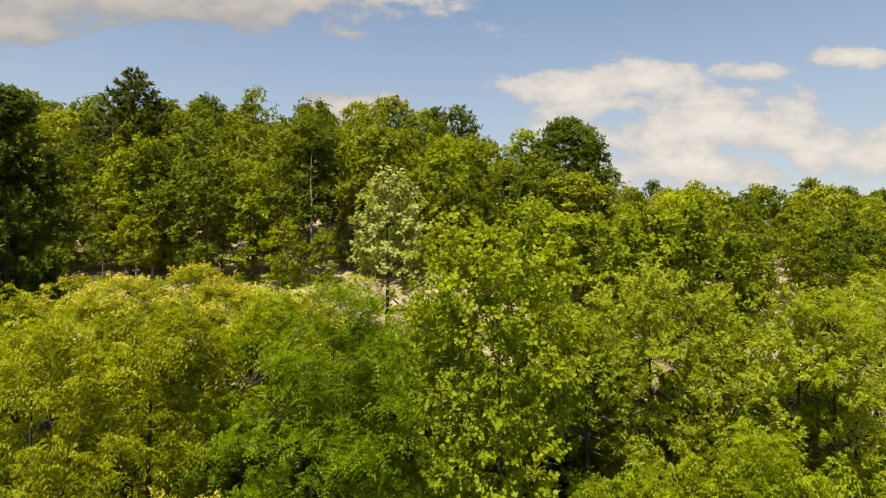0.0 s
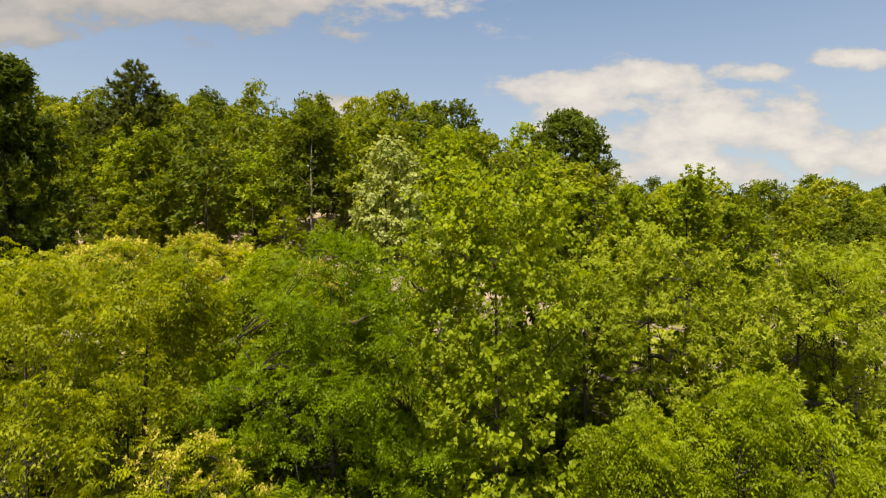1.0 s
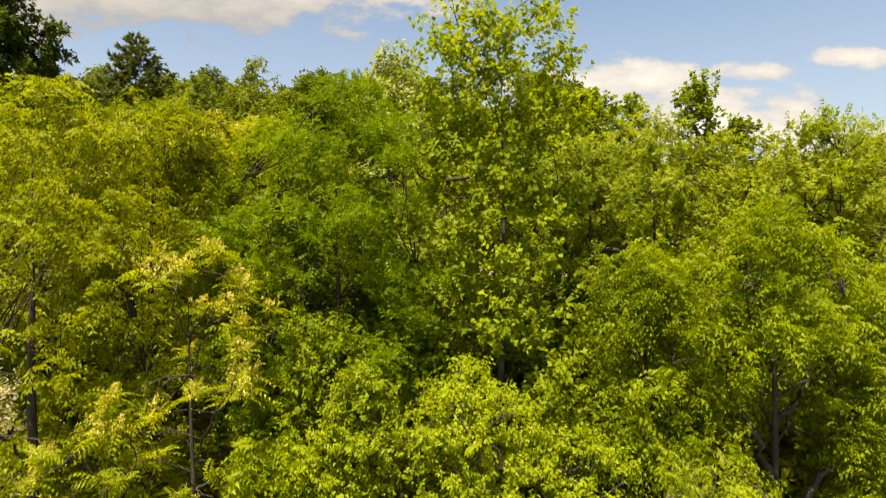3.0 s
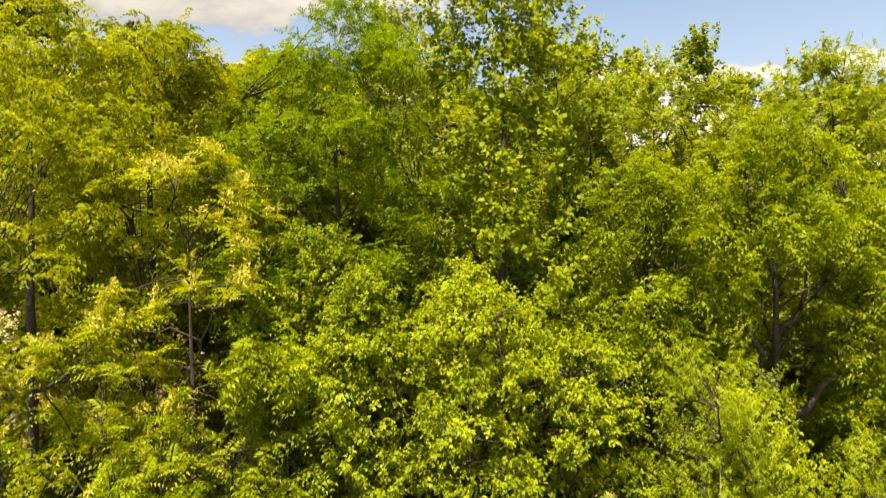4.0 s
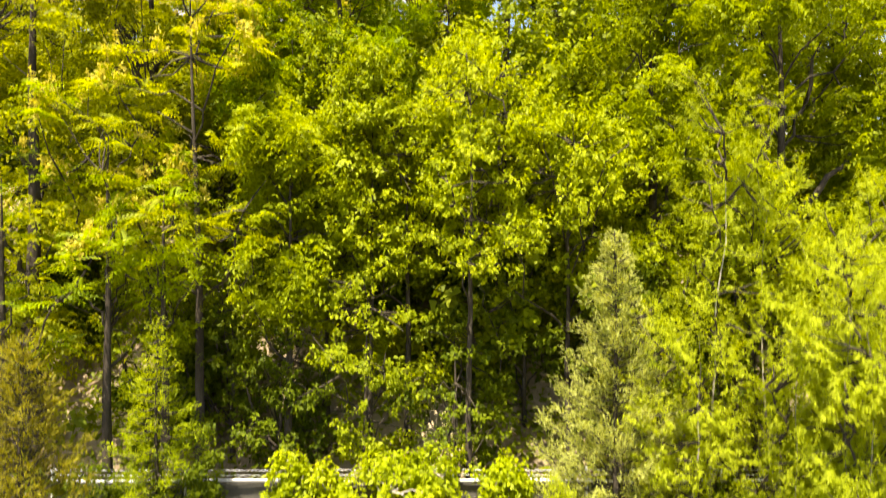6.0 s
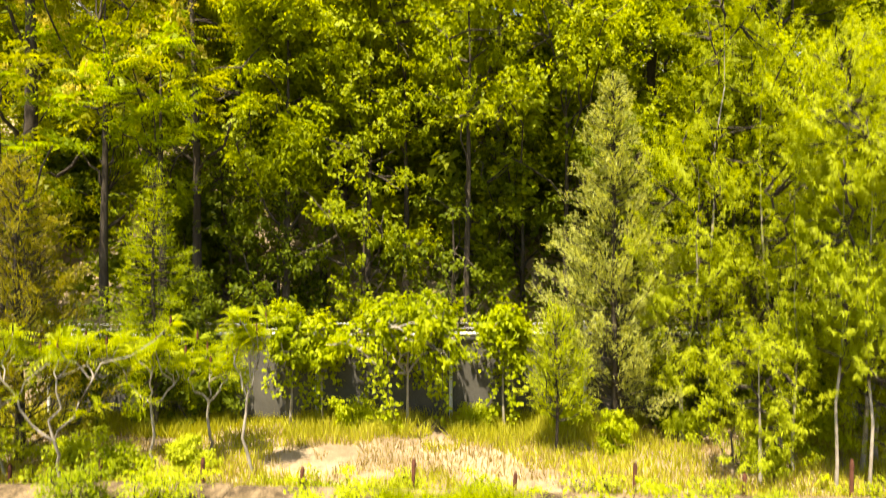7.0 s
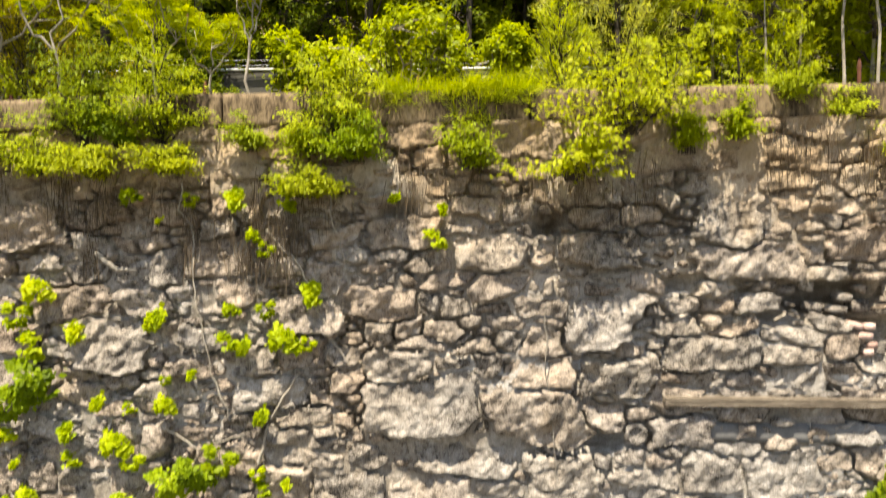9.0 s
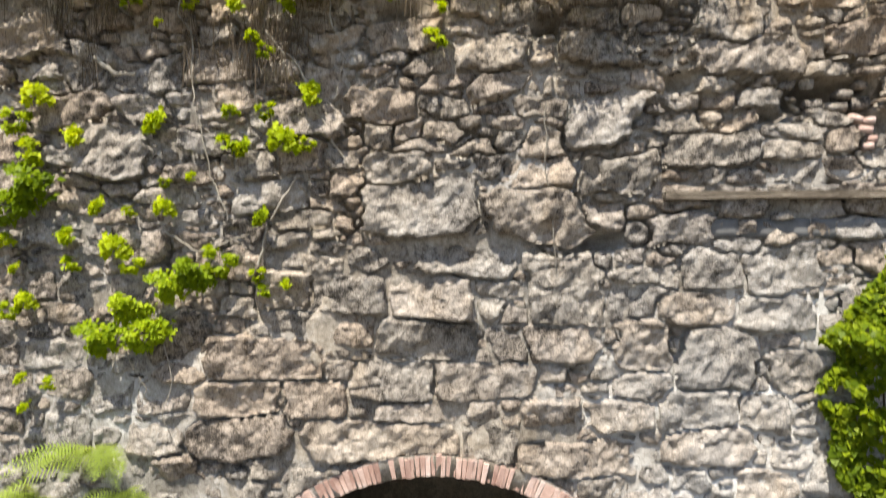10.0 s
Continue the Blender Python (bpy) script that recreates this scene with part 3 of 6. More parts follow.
def conifer_meshes(seed, height, base, radius, mat, bark, boughs=90, leaf=0.09, per=11, step=0.085, lift=0.35, sag=-0.08, trunk_r=0.08, power=1.0, blunt=0.06, fluff=0.06):
    """A conifer in its own axes: straight trunk, boughs shortening towards the tip, each feathered with short sprays."""
    rng = np.random.default_rng(seed)
    trunk, wood, crown, arms = Mass(), Mass(), Mass(), []
    tz = np.linspace(-0.3, height, 8)
    tube(trunk, np.stack([0.02 * np.sin(tz * 1.7), 0.02 * np.cos(tz * 1.3), tz], 1), np.linspace(trunk_r, 0.008, 8), 7)
    hb = np.linspace(0.0, 0.985, boughs) ** 0.92
    for k, h in enumerate(hb):
        a = k * 2.399 + rng.normal(0, 0.3)
        ln = radius * ((1 - h) ** power + blunt) * rng.uniform(0.62, 1.12)
        z = base + (height - base) * h
        end = np.array([np.cos(a) * ln, np.sin(a) * ln, z + lift * ln * rng.uniform(0.6, 1.3)])
        line = bent((0, 0, z), end, rng, 0.03, 7, sag)
        if k < 14:
            arms.append(Mass())
        tube(arms[-1] if k < 14 else wood, line, np.linspace(0.018, 0.004, 7), 4)
        n = max(3, int(ln / step))
        t = rng.uniform(0.22, 1.02, n) ** 0.8
        at = np.stack([np.interp(t * 6, np.arange(7), line[:, c]) for c in range(3)], 1)
        at += rng.normal(0, fluff, at.shape) * (0.5 + ln * (1 - t) * 1.2)[:, None]
        along = unit((end - np.array([0, 0, z]))[None]) + np.array([[0, 0, 0.15]])
        w, rad = around(rng, np.repeat(unit(along), n, 0) + rng.normal(0, 0.35, (n, 3)), per)
        p = np.repeat(at, per, 0) + rng.normal(0, 0.045, w.shape)
        leaf_slips(crown, p, unit(w) + rad * 0.75, rng.normal(0, 0.6, w.shape) + TO_LIGHT, leaf * rng.uniform(0.6, 1.3, len(w)), 0.24)
    return [("trunk", trunk.mesh("trunk", bark, True)), ("crown", crown.mesh("crown", mat)), ("brushwood", wood.mesh("brushwood", bark, True))] + [("limb", m.mesh("limb", bark, True)) for m in arms]


def plant_tree(name, meshes, place, label, category="tree", group="", turn=0.0, scale=1.0):
    ob = thing(name, place, label, category, group, "", turn)
    ob.scale = (scale, scale, scale)
    for key, me in meshes:
        p = part(key, me, ob)
        if key == "brushwood":
            p["kind"] = "stuff"
    return ob


# ---------------------------------------------------------------- ground
def smooth(x, a, b):
    t = np.clip((x - a) / (b - a), 0, 1)
    return t * t * (3 - 2 * t)


def terrain(x, y):
    """Height of the ground behind the wall's top."""
    x, y = np.asarray(x, float), np.asarray(y, float)
    d = y + 0.05 * np.clip(x, -60, 60)
    left = np.interp(d, [7, 11.4, 12.6, 15, 18, 21, 30, 50, 66, 75, 90, 105, 130, 200, 400, 2600],
                     [10.06, 10.03, 11.2, 14.2, 15.9, 17.8, 19.3, 20.8, 22.3, 24.3, 30.5, 35.5, 42, 44, 30, 15])
    right = np.interp(d, [7, 11.4, 12.6, 15, 18, 21, 30, 50, 75, 90, 120, 170, 250, 400, 2600],
                      [10.06, 10.03, 10.6, 12.8, 14.3, 15.5, 16.4, 17.0, 17.6, 18.5, 21.5, 28, 31, 28, 15])
    w = 0.3 * smooth(x / np.maximum(d, 12), -0.12, 0.1) + 0.7 * smooth(x / np.maximum(d, 12), 0.05, 0.32)
    rough = 0.12 * np.sin(x * 0.9 + y * 0.4) * np.sin(y * 0.7 - x * 0.3) * smooth(d, 11.5, 16) + 0.05 * np.sin(2.3 * x) * np.sin(2.9 * y)
    return left * (1 - w) + right * w + rough * smooth(d, 7.6, 8.6)


WALL_Y, WALL_SLOPE = 7.25, -0.05     # the wall's face: y = WALL_Y + WALL_SLOPE * x


def face_y(x):
    return WALL_Y + WALL_SLOPE * np.clip(x, -60, 60)


def build_ground():
    xs = np.concatenate([-np.geomspace(2500, 62, 14), np.linspace(-60, -14, 40), np.linspace(-13.5, 13.5, 72), np.linspace(14, 60, 40), np.geomspace(62, 2500, 14)])
    prof = [(-2500, 0.0), (-400, 0.0), (-60, 0.0), (-20, 0.0), (-6, 0.02), (-2, 0.05), (-0.3, 0.08), (5.6, 0.08), (5.6, 5.0), (5.6, 8.6), (0.55, 8.6), (0.52, 10.05)]
    rows = []
    for dy, z in prof:
        y = face_y(xs) + dy
        rows.append(np.stack([xs, y, np.full_like(xs, z)], 1))
    for dy in np.concatenate([np.linspace(0.8, 16, 60), np.linspace(17, 60, 50), np.linspace(62, 140, 40), np.geomspace(150, 2500, 22)]):
        y = face_y(xs) + dy
        rows.append(np.stack([xs, y, terrain(xs, y)], 1))
    v = np.concatenate(rows)
    n, m = len(rows), len(xs)
    i, j = np.meshgrid(np.arange(n - 1), np.arange(m - 1), indexing="ij")
    f = np.stack([i * m + j, i * m + j + 1, (i + 1) * m + j + 1, (i + 1) * m + j], -1).reshape(-1, 4)
    me = mesh_of("ground", v, f, M_SOIL, True)
    # the unseen rows before the wall get the bounce-cutting dark colour
    me.materials.append(M_YARD)
    me.polygons.foreach_set("material_index", (f[:, 0] < 7 * m).astype(np.int32))
    tagged(new("ground", me), "dry tan soil on a wooded hillside above an unseen yard darkened against bounce", "ground", kind="structure")


build_ground()


# ---------------------------------------------------------------- stone wall
ARCH_X, ARCH_Z, ARCH_R = -0.30, 0.89, 2.85     # middle of the arch's circle and its outer radius
wall = thing("wall_front", (0, 0, 0), "tall old rubble wall of grey limestone with a brick arch", "wall", kind="structure")


def value_noise(x, z, scale, seed):
    """Smooth noise in [-1, 1] on arrays."""
    r = np.random.default_rng(seed)
    table = r.uniform(-1, 1, (64, 64))
    u, v = x * scale + 100.3, z * scale + 100.7
    i, j = np.floor(u).astype(int), np.floor(v).astype(int)
    fu, fv = u - i, v - j
    fu, fv = fu * fu * (3 - 2 * fu), fv * fv * (3 - 2 * fv)

    def g(a, b):
        return table[a % 64, b % 64]

    return (g(i, j) * (1 - fu) + g(i + 1, j) * fu) * (1 - fv) + (g(i, j + 1) * (1 - fu) + g(i + 1, j + 1) * fu) * fv


def fractal(x, z, scale, seed, octaves=3, gain=0.5):
    s, a, tot = 0, 1.0, 0
    for k in range(octaves):
        s = s + a * value_noise(x, z, scale * 2 ** k, seed + k)
        tot += a
        a *= gain
    return s / tot


def chipped(x, z, scale, seed):
    """Random flat facets in [-1, 1]: a triangle lattice with straight slopes between its knots."""
    table = np.random.default_rng(seed).uniform(-1, 1, (64, 64))
    u, v = (x + 0.31 * z) * scale + 100.3, (z - 0.22 * x) * scale + 100.7
    i, j = np.floor(u).astype(int), np.floor(v).astype(int)
    fu, fv = u - i, v - j

    def g(a, b):
        return table[a % 64, b % 64]

    low = g(i, j) + fu * (g(i + 1, j) - g(i, j)) + fv * (g(i + 1, j + 1) - g(i + 1, j))
    high = g(i, j) + fv * (g(i, j + 1) - g(i, j)) + fu * (g(i + 1, j + 1) - g(i, j + 1))
    return np.where(fu > fv, low, high)


# the large blocks: x, z, width, height
LOWER_BLOCKS = [(-2.27, 4.82, 1.5, 0.5), (-2.58, 4.36, 0.95, 0.4), (-1.69, 4.36, 0.72, 0.46), (-0.8, 4.56, 0.93, 0.44), (-0.53, 4.2, 1.06, 0.27),
                (-0.95, 3.9, 1.85, 0.46), (-2.58, 3.9, 1.25, 0.46), (0.25, 4.57, 1.13, 0.43), (1.11, 4.98, 0.8, 0.4), (1.14, 5.61, 0.86, 0.8),
                (2.85, 4.82, 0.8, 0.66), (3.4, 5.31, 0.8, 0.4), (3.74, 4.7, 0.8, 0.46), (2.65, 4.26, 0.92, 0.43), (1.77, 4.2, 0.72, 0.33),
                (0.32, 3.83, 0.66, 0.46), (1.23, 3.7, 1.3, 0.4), (3.54, 5.8, 0.86, 0.53), (-0.4, 5.05, 1.15, 0.42), (2.65, 5.38, 1.0, 0.38), (3.3, 4.22, 0.55, 0.4), (2.75, 3.85, 0.95, 0.45), (2.0, 5.0, 0.6, 0.55)]
UPPER_BLOCKS = [(0.86, 6.43, 1.25, 0.62), (1.55, 7.48, 0.85, 0.55), (0.05, 5.96, 1.2, 0.48), (2.93, 8.6, 0.76, 0.6), (3.15, 8.15, 1.3, 0.36), (2.82, 7.15, 1.05, 0.4), (2.8, 5.8, 0.66, 0.46),
                (-0.45, 6.52, 1.3, 0.65), (-3.65, 7.72, 0.6, 0.4), (-0.34, 5.55, 1.06, 0.53), (-1.26, 5.55, 0.93, 0.46), (1.75, 6.9, 0.9, 0.45), (-0.72, 6.98, 0.75, 0.32),
                (1.6, 8.3, 0.9, 0.4), (-3.6, 8.1, 0.9, 0.4), (-4.6, 7.7, 1.0, 0.35), (4.4, 8.35, 0.8, 0.35), (-0.9, 7.7, 0.8, 0.35), (0.3, 8.3, 0.8, 0.4)]
HOLES = [(4.15, 7.76, 0.8, 0.36), (4.6, 7.42, 0.35, 0.2), (2.45, 7.9, 0.32, 0.18), (3.5, 7.52, 0.34, 0.16), (1.55, 6.12, 0.5, 0.16), (-0.7, 8.75, 0.4, 0.16), (0.98, 8.55, 0.3, 0.16)]


def build_stones():
    rng = np.random.default_rng(11)
    x0, x1, z0, z1, step = -6.4, 6.4, 0.0, 9.74, 0.022
    xs, zs = np.arange(x0, x1 + step, step), np.arange(z0, z1 + step, step)
    X, Z = np.meshgrid(xs, zs)
    rude = 0.5 + 0.5 * smooth(Z, 5.2, 6.4)              # coursed blocks below, rough rubble above
    Xw = X + rude * (0.060 * chipped(X, Z, 2.6, 21) + 0.032 * chipped(X, Z, 6.0, 31)) + 0.016 * fractal(X, Z, 9, 33)
    Zw = Z + rude * (0.050 * chipped(X + 9, Z, 2.3, 41) + 0.026 * chipped(X, Z + 5, 5.5, 51)) + 0.014 * fractal(X, Z, 9, 53)
    stones = [(*b, 0) for b in LOWER_BLOCKS + UPPER_BLOCKS] + [(*b, 2) for b in HOLES]
    # fill the rest with smaller stones, large ones tried first
    cx, cz = np.array([s[0] for s in stones]), np.array([s[1] for s in stones])
    cw, ch = np.array([s[2] for s in stones]), np.array([s[3] for s in stones])
    kinds = [s[4] for s in stones]
    for w_mean, tries in ((0.66, 500), (0.46, 1500), (0.30, 3500), (0.18, 3500), (0.10, 1500)):
        for _ in range(tries):
            px, pz = rng.uniform(x0, x1), rng.uniform(z0 + 0.05, z1 - 0.02)
            low = pz < 5.6
            w = w_mean * rng.uniform(0.75, 1.3)
            h = w * (rng.uniform(0.5, 0.8) if low else rng.uniform(0.34, 0.7))
            if w_mean > 0.6 and not low and rng.uniform() < 0.4:
                continue
            ddx, ddz = np.abs(px - cx) / ((cw + w) / 2), np.abs(pz - cz) / ((ch + h) / 2)
            if (np.maximum(ddx, ddz) < 0.86).any():
                continue
            cx, cz, cw, ch = np.append(cx, px), np.append(cz, pz), np.append(cw, w), np.append(ch, h)
            kinds.append(1)
    n = len(cx)
    best, second, lab = np.full(X.shape, 1e9), np.full(X.shape, 1e9), np.full(X.shape, -1)
    for i in range(n):
        ax, az = 1.0 * cw[i] + 0.25, 1.0 * ch[i] + 0.25
        a0, a1 = np.searchsorted(xs, (cx[i] - ax, cx[i] + ax))
        b0, b1 = np.searchsorted(zs, (cz[i] - az, cz[i] + az))
        sl = (slice(b0, b1), slice(a0, a1))
        tilt = rng.normal(0, 0.13 if cz[i] > 5.7 else 0.05)
        skew = rng.normal(0, 0.25 if cz[i] > 5.7 else 0.14)
        dx, dz = Xw[sl] - cx[i], Zw[sl] - cz[i]
        dz = dz + tilt * dx
        dx = dx + skew * dz
        q = (np.abs(dx / (cw[i] / 2)) ** 4.6 + np.abs(dz / (ch[i] / 2)) ** 4.6) ** (1 / 4.6)
        q = (q - 1) * np.sqrt(cw[i] * ch[i]) / 2          # roughly metres outside the outline
        bs, sc, lb = best[sl], second[sl], lab[sl]
        closer = q < bs
        sc[...] = np.where(closer, bs, np.minimum(sc, q))
        lb[...] = np.where(closer, i, lb)
        bs[...] = np.where(closer, q, bs)
    gap = np.clip((second - best) * 0.5, 0, 1)
    gap = np.minimum(gap, np.clip(0.10 - best, 0, 1))
    high = smooth(Z, 5.2, 7.0)
    # worn faces: rounded rim, tilted plane, fractured relief
    rnd = rng.uniform(0, 1, n + 1)
    rnd[:len(LOWER_BLOCKS)] = 0.5 + 0.5 * rnd[:len(LOWER_BLOCKS)]
    tx, tz = rng.normal(0, 0.10, n + 1), rng.normal(-0.04, 0.17, n + 1)
    li = lab
    rim = np.clip(gap / 0.024, 0, 1) ** 0.75
    big = np.clip(np.sqrt(np.append(cw * ch, 0.1)) / 0.5, 0.3, 1.3)
    bed = -0.060 - 0.050 * high                       # a little behind the mortar
    proud = (0.008 + 0.068 * rnd[li] * big[li]) * (0.8 + 0.8 * high)
    plane = tx[li] * (X - cx[li]) + tz[li] * (Z - cz[li])
    sx, sz = X + 3.7 * rnd[li] + 0.03 * fractal(X, Z, 7, 61), Z + 5.3 * rnd[li] + 0.03 * fractal(X, Z, 7, 63)
    rel = 0.034 * chipped(sx, sz * 1.4, 4.2, 65) + 0.017 * chipped(sx, sz * 1.3, 10.0, 66) + 0.008 * chipped(sx, sz, 21.0, 67) + 0.010 * fractal(X, Z, 12, 71, 3, 0.7)
    rel += 0.018 * fractal(sx, sz, 2.4, 69, 2)
    crack = -0.035 * np.exp(-np.abs(fractal(X + 7, Z * 1.6, 2.2, 81, 3)) / 0.03) * (rng.uniform(0, 1, n + 1)[li] > 0.4)
    H = bed + rim * (proud - bed + 0.01) + (plane + rel * (1.05 + 0.5 * high) + 1.2 * crack) * np.clip(gap / 0.05, 0, 1)
    R = np.hypot(X - ARCH_X, np.maximum(Z - ARCH_Z, 0))
    inside = np.where(Z > ARCH_Z, R < ARCH_R + 0.01, np.abs(X - ARCH_X) < ARCH_R - 0.23)
    is_hole = np.array([k == 2 for k in kinds] + [False])
    ok = ~inside & ~is_hole[li] & (li >= 0) & (gap > 0.002)
    Y = face_y(X) - H
    good = ok[:-1, :-1] & ok[1:, 1:] & ok[:-1, 1:] & ok[1:, :-1]
    same = (li[:-1, :-1] == li[1:, 1:]) & (li[:-1, :-1] == li[:-1, 1:]) & (li[:-1, :-1] == li[1:, :-1])
    quad = good & same
    m = len(xs)
    P = np.stack([X, Y, Z], -1).reshape(-1, 3)
    jj, ii = np.nonzero(quad)
    ql = li[jj, ii]
    q4 = np.stack([jj * m + ii, jj * m + ii + 1, (jj + 1) * m + ii + 1, (jj + 1) * m + ii], 1)
    order = np.argsort(ql, kind="stable")
    q4, ql = q4[order], ql[order]
    start = np.searchsorted(ql, np.arange(n + 1))
    # the stones nearest to the descent are pieces of their own, the rest one mass
    size = start[1:] - start[:-1]
    near = (np.abs(cx[:n]) < 5.3) & (cz[:n] > 3.0) & (size > 80)
    picks = sorted(np.nonzero(near)[0], key=lambda k: -size[k])[:300]
    rest = np.ones(len(q4), bool)
    meshes = []
    for k in picks:
        f = q4[start[k]:start[k + 1]]
        rest[start[k]:start[k + 1]] = False
        used, inv = np.unique(f, return_inverse=True)
        c = np.array([cx[k], face_y(cx[k]), cz[k]])
        meshes.append((mesh_of("stone", P[used] - c, inv.reshape(-1, 4), M_STONE), c))
    f = q4[rest]
    used, inv = np.unique(f, return_inverse=True)
    small = part("small_stones", mesh_of("small_stones", P[used], inv.reshape(-1, 4), M_STONE), wall)
    tagged(small, "small grey rubble stones packed between the large blocks", kind="stuff")
    # mortar bed behind the stones
    st = 0.06
    mx = np.concatenate([np.arange(-40, -6.6, 0.6), np.arange(-6.6, 6.6, st), np.arange(6.6, 40.1, 0.6)])
    mz = np.arange(0, 9.76, st)
    MX, MZ = np.meshgrid(mx, mz)
    hi = smooth(MZ, 4.9, 6.8)
    deep = -0.002 - 0.016 * hi + (0.022 + 0.012 * hi) * fractal(MX, MZ, 4, 91, 3, 0.7)
    deep += (0.02 + 0.03 * hi) * fractal(MX - 5, MZ, 0.8, 93, 2)
    deep -= 0.18 * smooth(fractal(MX + 3, MZ * 1.4, 1.6, 97, 3, 0.6), 0.12, 0.30) * (0.35 + 0.65 * hi)     # mortar fallen out
    deep += 0.05 * smooth(MZ, 8.5, 9.2) * (0.9 + 0.4 * fractal(MX, MZ, 1.3, 99, 3))          # clogged with earth under the coping
    for hx, hz, hw, hh in HOLES:
        deep -= (0.55 if hw > 0.6 else 0.3) * np.exp(-((np.abs(MX - hx) / (hw * 0.5)) ** 4 + (np.abs(MZ - hz) / (hh * 0.5)) ** 4))
    deep = np.where(np.abs(MX) > 6.55, 0.05 + 0.03 * fractal(MX, MZ, 1.5, 95, 3), deep)
    MY = face_y(MX) - deep
    MR = np.hypot(MX - ARCH_X, np.maximum(MZ - ARCH_Z, 0))
    mok = ~np.where(MZ > ARCH_Z, MR < ARCH_R - 0.14, np.abs(MX - ARCH_X) < ARCH_R - 0.25)
    mq = mok[:-1, :-1] & mok[1:, 1:] & mok[:-1, 1:] & mok[1:, :-1]
    jj, ii = np.nonzero(mq)
    k = len(mx)
    f = np.stack([jj * k + ii, jj * k + ii + 1, (jj + 1) * k + ii + 1, (jj + 1) * k + ii], 1)
    part("mortar", mesh_of("mortar", np.stack([MX, MY, MZ], -1).reshape(-1, 3), f, M_MORTAR, True), wall, "crumbling pale lime mortar")
    return meshes


stone_meshes = build_stones()


def build_hollow():
    """Loose stones in the recess where the facing has fallen out, with broken bricks below it."""
    hx, hz, hw, hh = HOLES[0]
    rng = np.random.default_rng(19)
    for x, z, w, h in ((hx - 0.25, hz - 0.17, 0.22, 0.11), (hx + 0.02, hz - 0.18, 0.26, 0.08), (hx + 0.3, hz - 0.17, 0.2, 0.14), (hx - 0.3, hz + 0.06, 0.16, 0.12), (hx + 0.1, hz - 0.06, 0.18, 0.1), (hx + 0.28, hz + 0.05, 0.14, 0.09)):
        me = worn_box(w, 0.22, h, rng, 0.02, 0.05)
        me.materials.append(M_STONE)
        ob = part("loose_stone", me, wall, "loose rubble stone in the hollow")
        ob.matrix_basis = pose(x, float(face_y(x)) + 0.03 + rng.uniform(0, 0.05), z, 0, rng.normal(0, 8), rng.normal(0, 15))
    for x, z, w in ((4.30, 7.42, 0.16), (4.47, 7.40, 0.13), (4.42, 7.30, 0.18), (4.5, 7.20, 0.12), (4.46, 7.12, 0.11)):
        me = worn_box(w, 0.12, 0.075, rng, 0.012, 0.05)
        me.materials.append(M_BRICK)
        ob = part("broken_brick", me, wall, "broken orange-red brick")
        ob.matrix_basis = pose(x, float(face_y(x)) - 0.06 + rng.normal(0, 0.015), z, 0, rng.normal(0, 12), -3 + rng.normal(0, 8))


def worn_box(sx, sy, sz, rng, worn=0.015, cell=0.09):
    """A block with chipped edges and uneven faces, resting on z = 0, its middle at x = 0, its front at y = 0."""
    bm = bmesh.new()
    bmesh.ops.create_cube(bm, size=1)
    nx, ny, nz = (max(1, int(s / cell)) for s in (sx, sy, sz))
    for axis, cuts in ((0, nx), (1, ny), (2, nz)):
        for c in range(1, cuts):
            co = [0, 0, 0]
            co[axis] = -0.5 + c / cuts
            no = [0, 0, 0]
            no[axis] = 1
            bmesh.ops.bisect_plane(bm, geom=bm.verts[:] + bm.edges[:] + bm.faces[:], plane_co=co, plane_no=no)
    for v in bm.verts:
        edge = sum(abs(abs(c) - 0.5) < 1e-4 for c in v.co)
        p = Vector((v.co.x * sx, (v.co.y + 0.5) * sy, (v.co.z + 0.5) * sz))
        mid = Vector((0, sy / 2, sz / 2))
        k = noise.noise(p * 2.3 + Vector((rng.uniform(0, 0.01), 3, 7)))
        p += (mid - p).normalized() * worn * (0.35 + 0.65 * abs(k)) * (edge - 0.8) * 1.3
        p.y += 0.012 * noise.noise(p * 5)
        v.co = p
    me = bpy.data.meshes.new("block")
    bm.to_mesh(me)
    bm.free()
    for poly in me.polygons:
        poly.use_smooth = True
    return me


def build_coping():
    rng = np.random.default_rng(5)
    x = -9.0
    while x < 9.0:
        ln = rng.uniform(1.3, 2.4)
        me = worn_box(ln - 0.008, 0.5, 0.40 + rng.uniform(-0.03, 0.02), rng, 0.018, 0.06)
        me.materials.append(M_CONCRETE)
        ob = part("coping_block", me, wall, "weathered tan concrete coping")
        ob.matrix_basis = pose(x + ln / 2, float(face_y(x + ln / 2)) - 0.05 + rng.uniform(-0.02, 0.02), 9.73, 0, 0, -2.86)
        x += ln


build_coping()
build_hollow()


